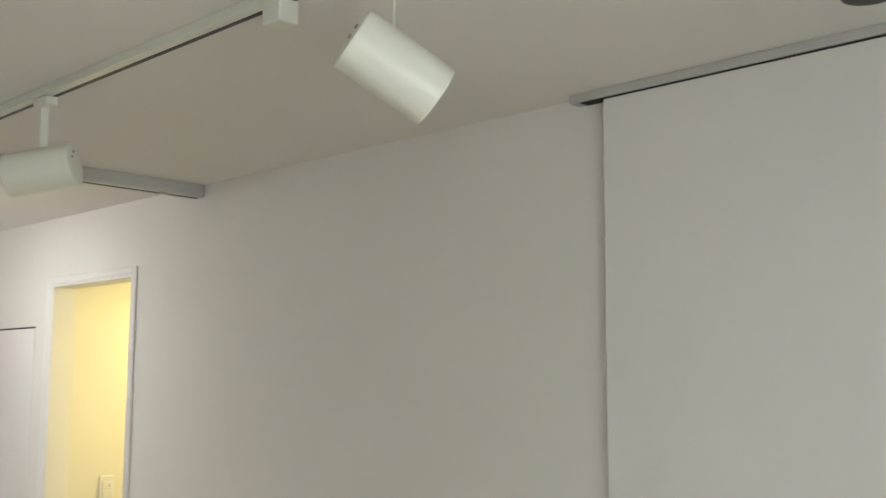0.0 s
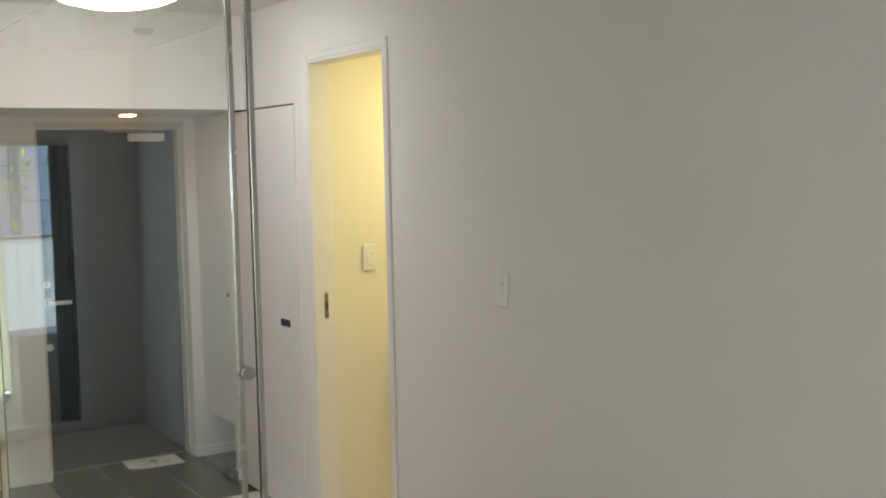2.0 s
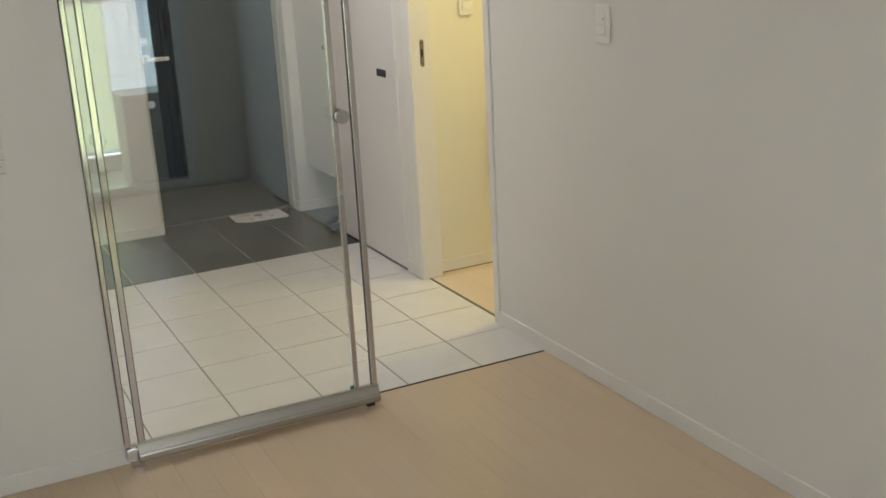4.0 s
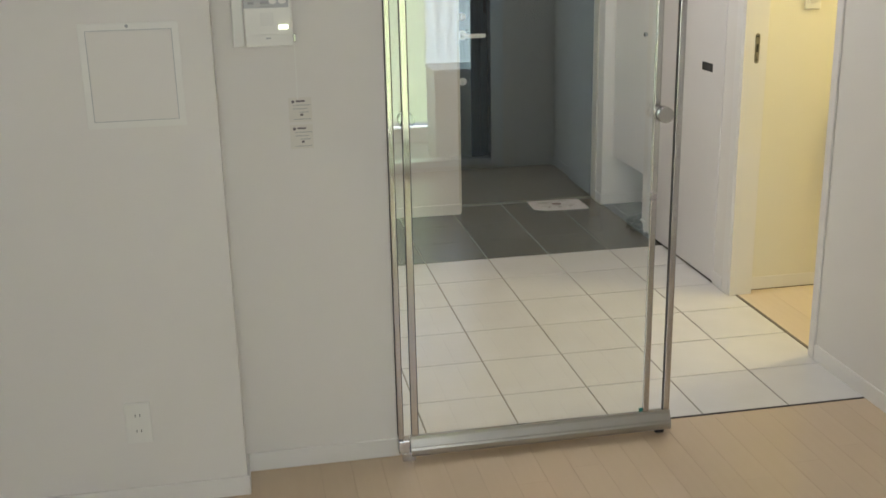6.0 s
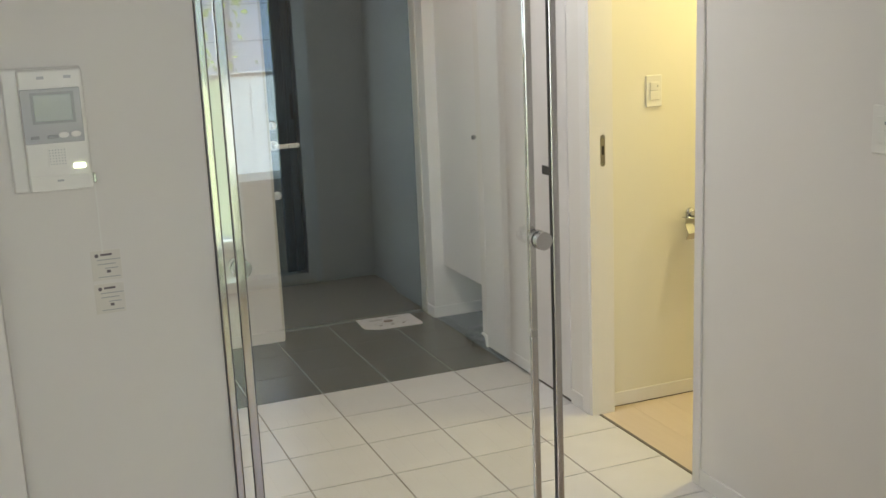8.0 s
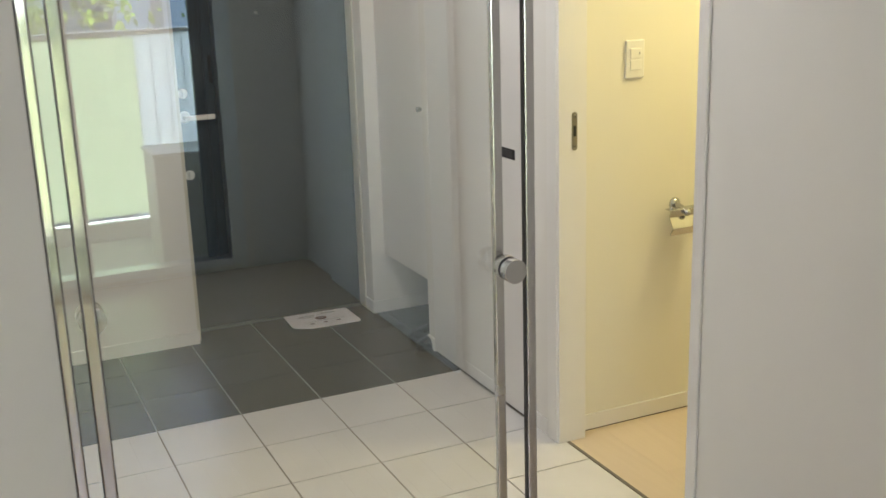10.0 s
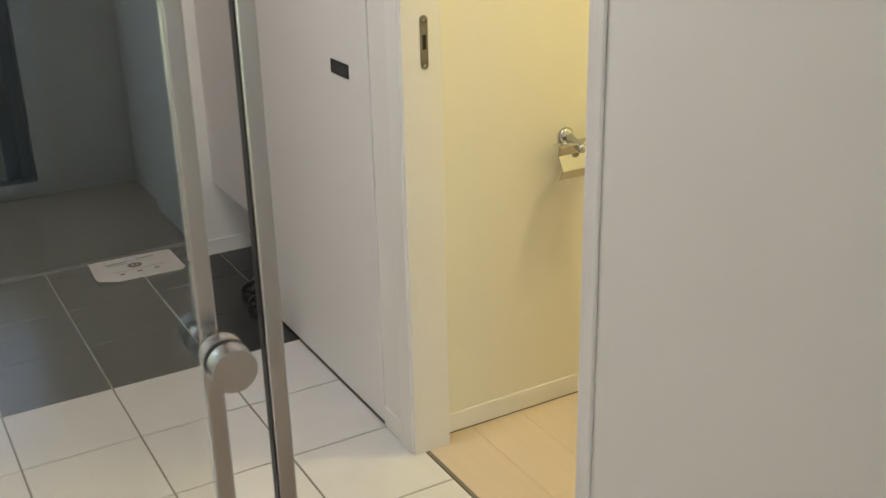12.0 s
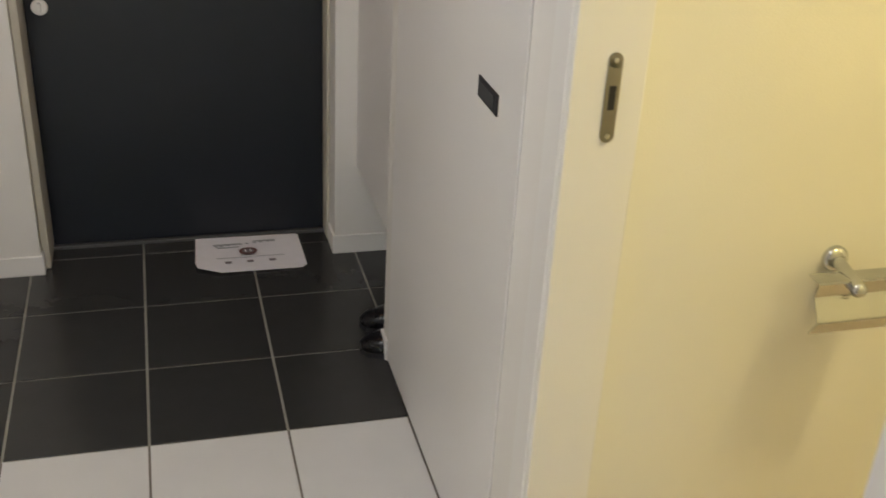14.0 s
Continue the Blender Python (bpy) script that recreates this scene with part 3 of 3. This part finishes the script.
notice = thing("notice_labels", "small white labels with printed grey lines", "label")
for k, z in enumerate((1.034, 0.960)):
    sheet = slab("sheet", (-1.872, IY - 0.0016, z), (-1.810, IY, z + 0.066), LABEL, notice, 0.0004)
    part("dot", bm_rod(bmesh.new(), (-1.860, IY - 0.001, z + 0.055), (-1.860, IY - 0.0024, z + 0.055), 0.0042, sides=16), INK, sheet)
    for j, (a, b, h) in enumerate(((-1.852, -1.828, 0.0045), (-1.860, -1.812, 0.0016), (-1.860, -1.822, 0.0016), (-1.845, -1.818, 0.0016), (-1.842, -1.834, 0.006), (-1.860, -1.814, 0.0014))):
        zz = z + 0.054 - j * 0.0095
        slab("print_line", (a, IY - 0.0024, zz), (b, IY - 0.0012, zz + h), INK if j in (0, 4) else GREY_PLASTIC, sheet)

hatch = thing("inspection_hatch", "square white inspection hatch flush in the wall", "hatch")
HY = -0.180
slab("frame", (-2.378, HY - 0.004, 1.066), (-2.136, HY, 1.326), PLASTIC, hatch, 0.001)
slab("gap", (-2.361, HY - 0.0046, 1.083), (-2.153, HY - 0.002, 1.309), BEZEL, hatch)
slab("lid", (-2.3593, HY - 0.006, 1.0847), (-2.1547, HY - 0.003, 1.3073), WALLPAPER, hatch, 0.001)
part("lock", bm_rod(bmesh.new(), (-2.26, HY - 0.002, 1.318), (-2.26, HY - 0.008, 1.318), 0.004, sides=12), GREY_PLASTIC, hatch)

outlet = thing("wall_outlet", "white double power outlet low on the wall", "outlet")
slab("plate", (-2.372, HY - 0.008, 0.195), (-2.302, HY, 0.315), PLASTIC, outlet, 0.003)
for zc in (0.232, 0.278):
    for dx in (-0.006, 0.006):
        slab("slot", (-2.337 + dx - 0.001, HY - 0.0092, zc - 0.004), (-2.337 + dx + 0.001, HY - 0.0078, zc + 0.004), BLACK, outlet)

# ---- toilet paper holder ----
tp = thing("paper_holder", "chrome toilet paper holder with a flap on the toilet wall", "paper holder")
TY = 1.087
part("rosette", bm_turned(bmesh.new(), [(0.021, 0), (0.021, 0.005), (0.017, 0.011), (0.011, 0.014)], pose(0.447, TY, 0.746, 90, 0, 0)), CHROME, tp, "", True)
bm = bm_rod(bmesh.new(), (0.447, TY - 0.012, 0.746), (0.447, TY - 0.066, 0.732), 0.010)
bm_rod(bm, (0.447, TY - 0.060, 0.734), (0.447, TY - 0.072, 0.730), 0.012)
bmesh.ops.create_uvsphere(bm, u_segments=20, v_segments=10, radius=0.0125, matrix=Matrix.Translation((0.447, TY - 0.071, 0.730)))
part("arm", bm, CHROME, tp, "", True)
part("roll_bar", bm_rod(bmesh.new(), (0.447, TY - 0.058, 0.734), (0.52, TY - 0.058, 0.734), 0.006), CHROME, tp, "", True)
bm = bmesh.new()
prof = [(0.036, 0.742), (0.064, 0.741), (0.065, 0.738), (0.060, 0.716), (0.062, 0.712), (0.080, 0.684), (0.080, 0.681), (0.066, 0.656)]
rows = [[bm.verts.new((x, TY - d, z)) for d, z in prof] for x in (0.385, 0.515)]
for i in range(len(prof) - 1):
    bm.faces.new((rows[0][i], rows[1][i], rows[1][i + 1], rows[0][i + 1]))
flap = part("flap", bm, CHROME, tp, "polished chrome flap")
sol = flap.modifiers.new("thick", "SOLIDIFY")
sol.thickness = 0.0025

# ---- things on the entrance floor ----
flyer = thing("flyer", "white printed flyer with cut corners on dark tiles", "flyer")
bm = bmesh.new()
FZ = 0.004
outline = [(-0.452, 2.752), (-0.160, 2.756), (-0.152, 2.748), (-0.150, 2.560), (-0.165, 2.543), (-0.392, 2.538), (-0.455, 2.572), (-0.460, 2.60)]
top = [bm.verts.new((x, y, FZ + 0.003 * math.sin(9 * x) + 0.003)) for x, y in outline]
low = [bm.verts.new((v.co.x, v.co.y, v.co.z - 0.0015)) for v in top]
bm.faces.new(top)
bm.faces.new(list(reversed(low)))
for i in range(len(top)):
    j = (i + 1) % len(top)
    bm.faces.new((top[i], low[i], low[j], top[j]))
part("sheet", bm, PAPER, flyer)
PZ = FZ + 0.0075
part("emblem", bm_turned(bmesh.new(), [(0.026, 0), (0.026, 0.0008)], pose(-0.308, 2.650, PZ) @ Matrix.Diagonal((1, 0.8, 1, 1)), 24), RED_INK, flyer)
part("emblem_core", bm_turned(bmesh.new(), [(0.017, 0), (0.017, 0.0008)], pose(-0.308, 2.650, PZ + 0.0006) @ Matrix.Diagonal((1, 0.7, 1, 1)), 24), INK, flyer)
for x in (-0.3165, -0.3025):
    slab("emblem_bar", (x, 2.643, PZ + 0.001), (x + 0.003, 2.657, PZ + 0.002), PAPER, flyer)
for x0 in (-0.400, -0.386, -0.366, -0.350, -0.331, -0.312, -0.290, -0.272, -0.250, -0.236):
    slab("print_mark", (x0, 2.686 + 0.1 * (x0 + 0.4), PZ), (x0 + 0.010, 2.690 + 0.1 * (x0 + 0.4), PZ + 0.0008), GREY_PLASTIC, flyer)
for x0, x1, y0, y1 in ((-0.405, -0.325, 2.694, 2.700), (-0.29, -0.225, 2.706, 2.712), (-0.40, -0.21, 2.612, 2.614), (-0.395, -0.33, 2.676, 2.680)):
    slab("print_line", (x0, y0, PZ), (x1, y1, PZ + 0.0008), GREY_PLASTIC, flyer)
for x in (-0.368, -0.306, -0.244):
    slab("print_dot", (x - 0.010, 2.581, PZ), (x + 0.008, 2.592, PZ + 0.0008), INK, flyer)


def shoe(y, out=0.0):
    """A black leather shoe, toe towards the hall."""
    s = thing("shoe", "black leather shoe standing under the shoe cabinet", "shoe", "pair of black shoes")
    bm = bmesh.new()
    rings = []
    for t, w, h in ((0.0, 0.012, 0.030), (0.02, 0.032, 0.042), (0.06, 0.043, 0.052), (0.11, 0.044, 0.062), (0.15, 0.038, 0.078), (0.20, 0.032, 0.085), (0.25, 0.032, 0.080), (0.275, 0.018, 0.070)):
        ring = []
        for i in range(12):
            a = math.pi * i / 11
            ring.append(bm.verts.new((-0.062 - out + t, y + w * math.cos(a), 0.014 + (h - 0.014) * math.sin(a) ** 0.7)))
        rings.append(ring)
    for lo, hi in zip(rings, rings[1:]):
        for i in range(11):
            bm.faces.new((lo[i], lo[i + 1], hi[i + 1], hi[i]))
        bm.faces.new((lo[11], lo[0], hi[0], hi[11]))
    bm.faces.new(rings[0])
    bm.faces.new(list(reversed(rings[-1])))
    part("upper", bm, LEATHER, s, "", True)
    sole = bmesh.new()
    ring = [(-0.087, 0.0), (-0.075, 0.028), (-0.03, 0.045), (0.04, 0.042), (0.10, 0.033), (0.17, 0.034), (0.192, 0.015), (0.192, -0.015), (0.17, -0.034), (0.10, -0.033), (0.04, -0.042), (-0.03, -0.045), (-0.075, -0.028)]
    a = [sole.verts.new((x + 0.023 - out, y + d, 0.0)) for x, d in ring]
    b = [sole.verts.new((x + 0.023 - out, y + d, 0.013)) for x, d in ring]
    sole.faces.new(a)
    sole.faces.new(b)
    for i in range(len(a)):
        j = (i + 1) % len(a)
        sole.faces.new((a[i], a[j], b[j], b[i]))
    part("sole", sole, BLACK, s)
    return s


shoe(2.085, 0.022)
shoe(2.20)

# ---- balcony window and outdoors ----
win = structure(new("window_1"), "tall sliding balcony window in grey aluminium frames", "window")
fy0, fy1 = BACK - 0.09, BACK - 0.03
slab("window_frame", (WX0, fy0, WZ0), (WX0 + 0.04, BACK + 0.012, WZ1), ALUMINIUM, win, 0.003)
slab("window_frame", (WX1 - 0.043, fy0, WZ0), (WX1, BACK + 0.022, WZ1), WINDOW_ALU, win, 0.003)
slab("window_casing", (WX1, BACK, WZ0 - 0.02), (WX1 + 0.036, BACK + 0.018, WZ1 + 0.03), WINDOW_ALU, win, 0.003)
slab("window_frame", (WX0 + 0.04, fy0, WZ1 - 0.04), (WX1 - 0.043, BACK + 0.012, WZ1), ALUMINIUM, win, 0.003)
slab("window_sill", (WX0 + 0.04, fy0, WZ0), (WX1 - 0.043, BACK + 0.016, WZ0 + 0.04), WINDOW_ALU, win, 0.003)
mid = -1.165
slab("meeting_stile", (mid - 0.025, fy0 + 0.01, WZ0 + 0.04), (mid + 0.025, fy1 - 0.01, WZ1 - 0.04), ALUMINIUM, win, 0.003)
slab("sash_stile", (-0.555, fy0 + 0.015, WZ0 + 0.04), (-0.535, fy1 - 0.01, WZ1 - 0.04), DARK_FRAME, win, 0.003)
slab("sash_screen", (-0.535, fy0 + 0.02, WZ0 + 0.04), (WX1 - 0.043, fy0 + 0.026, WZ1 - 0.04), DARK_FRAME, win)
slab("sash_handle", (-0.478, fy1 - 0.012, 0.98), (-0.462, fy1 + 0.012, 1.12), BLACK, win, 0.004)
slab("sash_stile", (-0.500, fy0 + 0.027, WZ0 + 0.04), (-0.480, fy1, WZ1 - 0.04), DARK_FRAME, win, 0.003)
latch = bm_box(bmesh.new(), (mid - 0.012, fy1 - 0.011, 0.86), (mid + 0.012, fy1 + 0.006, 0.96), 0.004)
bm_box(latch, (mid - 0.006, fy1 + 0.004, 0.88), (mid + 0.030, fy1 + 0.016, 0.90), 0.003)
part("latch", latch, GREY_PLASTIC, win)
for x0, x1 in ((WX0 + 0.04, mid - 0.025), (mid + 0.025, -0.555)):
    g = slab("pane", (x0, fy0 + 0.027, WZ0 + 0.04), (x1, fy0 + 0.033, WZ1 - 0.04), WINDOW_GLASS, win)
    g.visible_shadow = False

balcony = structure(new("balcony"), "balcony with a frosted yellow-green parapet panel", "balcony")
slab("balcony_floor", (-4.2, -5.30, -0.25), (0.6, BACK - 0.12, -0.05), CONCRETE, balcony)
# unseen slab, added to keep direct sun off the window and balcony floor
slab("unseen_sun_block", (-4.2, -6.05, 2.50), (0.6, BACK - 0.12, 2.62), CONCRETE, balcony)
slab("side_wall", (0.5, -5.1, -0.05), (0.6, BACK - 0.12, 2.5), CONCRETE, balcony)
slab("side_wall", (-4.2, -5.1, -0.05), (-4.1, BACK - 0.12, 2.5), CONCRETE, balcony)
slab("parapet_base", (-4.2, -5.15, -0.05), (0.5, -5.03, 0.06), CONCRETE, balcony, 0.01)
for i in range(4):
    x0 = -4.1 + i * 0.87
    slab("parapet_panel", (x0 + 0.02, -5.095, 0.09), (x0 + 0.85, -5.085, 1.16), FROSTED, balcony, 0.002)
    slab("parapet_post", (x0 - 0.02, -5.11, 0.06), (x0 + 0.02, -5.07, 1.17), ALUMINIUM, balcony, 0.003)
for i in range(12):
    x0 = -0.64 + i * 0.095
    slab("parapet_board", (x0, -5.10 - 0.012 * (i % 2), 0.06), (x0 + 0.0935, -5.075, 1.17), MILK, balcony, 0.003)
slab("parapet_cap", (-4.1, -5.108, 1.17), (0.5, -5.055, 1.20), ALUMINIUM, balcony, 0.005)

unit = thing("outdoor_unit", "pale outdoor air conditioner standing on the balcony", "air conditioner")
slab("casing", (-0.765, -4.36, 0.0), (-0.035, -4.06, 0.60), PALE_BOARD, unit, 0.012)
part("fan_grille", bm_turned(bmesh.new(), [(0.06, 0), (0.20, 0.0), (0.21, 0.006), (0.19, 0.010), (0.07, 0.012)], pose(-0.435, -4.36, 0.32, 90, 0, 0)), GREY_PLASTIC, unit)
# daylight on the unit's top, put into a paler colour than the casing
slab("lid", (-0.775, -4.37, 0.60), (-0.025, -4.05, 0.618), SIDING, unit, 0.006, "lid in a paler white for its lit top")
for x0 in (-0.715, -0.155):
    slab("foot", (x0, -4.35, -0.05), (x0 + 0.07, -4.07, 0.0), GREY_PLASTIC, unit, 0.004)

house = thing("neighbour_house", "grey rendered house with white-framed windows across the gardens", "house")
slab("wall", (-13.0, -24.0, -3.0), (10.0, -17.0, 6.2), RENDER, house)
slab("white_wing", (1.0, -18.0, -3.0), (9.6, -16.5, 6.15), SIDING, house, 0.02, "white boarded wing")
for i in range(14):
    slab("siding_lap", (0.98, -16.53, -2.6 + i * 0.62), (9.62, -16.485, -2.575 + i * 0.62), RENDER, house)
slab("corner_post", (1.55, -16.5, -3.0), (1.72, -16.42, 6.15), RENDER, house, 0.01)
bm = bmesh.new()
ridge = [bm.verts.new(p) for p in ((-13.4, -16.6, 6.2), (10.4, -16.6, 6.2), (10.4, -24.4, 6.2), (-13.4, -24.4, 6.2), (-13.4, -20.5, 8.4), (10.4, -20.5, 8.4))]
for idx in ((0, 1, 5, 4), (2, 3, 4, 5), (1, 2, 5), (3, 0, 4), (3, 2, 1, 0)):
    bm.faces.new([ridge[i] for i in idx])
part("roof", bm, GREY_PLASTIC, house)
for zc in (-1.6, 1.4, 4.3):
    for i in range(10):
        x0 = -12.0 + i * 2.2
        if x0 > -0.2:
            continue
        w = slab("window", (x0, -17.0, zc - 0.6), (x0 + 1.1, -16.94, zc + 0.6), TRIM, house, 0.01)
        slab("window_pane", (x0 + 0.07, -16.95, zc - 0.53), (x0 + 1.03, -16.93, zc + 0.53), SCREEN, w)

rng = random.Random(7)


def tree(x, y, height, radius, leaves=1700, leaf=1.0):
    """A trunk with limbs and a crown of many small leaf clumps."""
    t = thing("tree", "leafy green tree beyond the balcony", "tree", "trees outside")
    bm = bmesh.new()
    base = -3.0
    top_z = base + height * 0.62
    bm_rod(bm, (x, y, base), (x, y, top_z), 0.16, 0.07, 10)
    for i in range(7):
        a = i * 2.4
        bm_rod(bm, (x, y, base + height * (0.35 + 0.035 * i)), (x + radius * 0.7 * math.cos(a), y + radius * 0.7 * math.sin(a), base + height * (0.6 + 0.05 * i)), 0.05, 0.015, 6)
    part("trunk", bm, material("bark", (0.10, 0.075, 0.05), 0.9, vary=0.3, scale=12), t)
    verts, faces = [], []
    for i in range(leaves):
        u, v, w = rng.gauss(0, 0.5), rng.gauss(0, 0.5), rng.gauss(0, 0.42)
        c = Vector((x + u * radius, y + v * radius, base + height * 0.72 + w * radius))
        turn = Euler((rng.uniform(0, 6.3), rng.uniform(0, 6.3), rng.uniform(0, 6.3))).to_matrix()
        s = rng.uniform(0.05, 0.12) * leaf
        k = len(verts)
        for p in ((-s, 0, 0), (0, -s * 0.5, 0.01), (s, 0, 0), (0, s * 0.5, -0.01)):
            verts.append(tuple(c + turn @ Vector(p)))
        faces.append((k, k + 1, k + 2, k + 3))
    me = bpy.data.meshes.new("crown")
    me.from_pydata(verts, [], faces)
    me.materials.append(LEAF)
    crown = new("crown", me)
    crown.parent = t
    return t


for x, y, h, r in ((-3.2, -8.5, 6.0, 1.5), (-5.6, -10.5, 6.4, 1.8), (-7.9, -9.2, 6.2, 1.6)):
    tree(x, y, h, r)
tree(-1.42, -9.6, 6.2, 1.45, 4200, 0.62)

# ---- floor pieces ----


def piece_mesh(name, w, d, h, bevel, mat):
    return mesh_of(name, bm_box(bmesh.new(), (0, 0, -h), (w, d, 0), bevel), mat)


shared = {}


def piece(name, x0, y0, x1, y1, mat, parent, joint, h=0.010, z=0.0, bevel=0.0012):
    """One tile or board between two corners, set back by half a joint."""
    w, d = round(x1 - x0 - joint, 4), round(y1 - y0 - joint, 4)
    key = (name, w, d, mat.name)
    if key not in shared:
        shared[key] = piece_mesh(name, w, d, h, bevel, mat)
    ob = new(name, shared[key])
    ob.location = (x0 + joint / 2, y0 + joint / 2, z)
    ob.parent = parent
    return ob


T = 0.3
edge = structure(slab("floor_edge_strip", (-1.60, -0.006, -0.002), (XW - 0.008, 0.002, 0.002), GAP), "thin dark strip between boards and tiles", "trim")
tile_floor = structure(slab("floor_tiles_white", (HALL_L, 0.0, -0.012), (XW + 0.03, 1.80, -0.003), GROUT), "white square floor tiles with brown joints", "floor")
for j in range(6):
    for i in range(7):
        x1 = (0.001 if 1 <= j <= 3 else XW - 0.001) if i == 0 else -i * T
        x0 = max(-(i + 1) * T, HALL_L)
        if x1 - x0 > 0.02:
            piece("tile", x0, j * T, x1, (j + 1) * T, WHITE_TILE, tile_floor, 0.005)
entry_floor = structure(slab("floor_tiles_dark", (HALL_L, 1.80, -0.012), (0.55, 2.80, -0.003), DARK_GROUT), "charcoal square floor tiles with pale joints", "floor")
for j in range(4):
    for i in range(-2, 7):
        x1 = min(-i * T, 0.55)
        x0 = max(-(i + 1) * T, HALL_L)
        y1 = min(1.8 + (j + 1) * T, 2.765)
        if x1 - x0 > 0.02 and y1 - 1.8 - j * T > 0.02:
            piece("tile", x0, 1.8 + j * T, x1, y1, DARK_TILE, entry_floor, 0.006)

wood_floor = structure(slab("floor_wood", (LEFT, BACK, -0.012), (XW, -0.003, -0.002), JOINT), "pale beige board floor with a satin sheen", "floor")
PW, PL = 0.091, 0.91
x, row = XW - 0.001, 0
while x > LEFT + 0.02:
    x0 = max(x - PW, LEFT)
    y1, step = -0.003, PL * (0.25 + (row * 0.41) % 0.75)
    while y1 > BACK + 0.02:
        y0 = max(y1 - step, BACK)
        piece("board", x0, y0, x, y1, FLOOR_WOOD, wood_floor, 0.0004, bevel=0.0003)
        y1, step = y0, PL
    x, row = x0, row + 1
wc_floor = structure(slab("floor_toilet", (0.010, 0.22, -0.012), (1.40, 1.087, -0.002), GAP), "pale board floor of the toilet", "floor")
x, row = 0.010, 0
while x < 1.38:
    x1 = min(x + 0.151, 1.40)
    split = 0.40 + (row * 0.31) % 0.55
    piece("board", x, 0.22, x1, split, WC_WOOD, wc_floor, 0.0005, bevel=0.0003)
    piece("board", x, split, x1, 1.087, WC_WOOD, wc_floor, 0.0005, bevel=0.0003)
    x, row = x1, row + 1
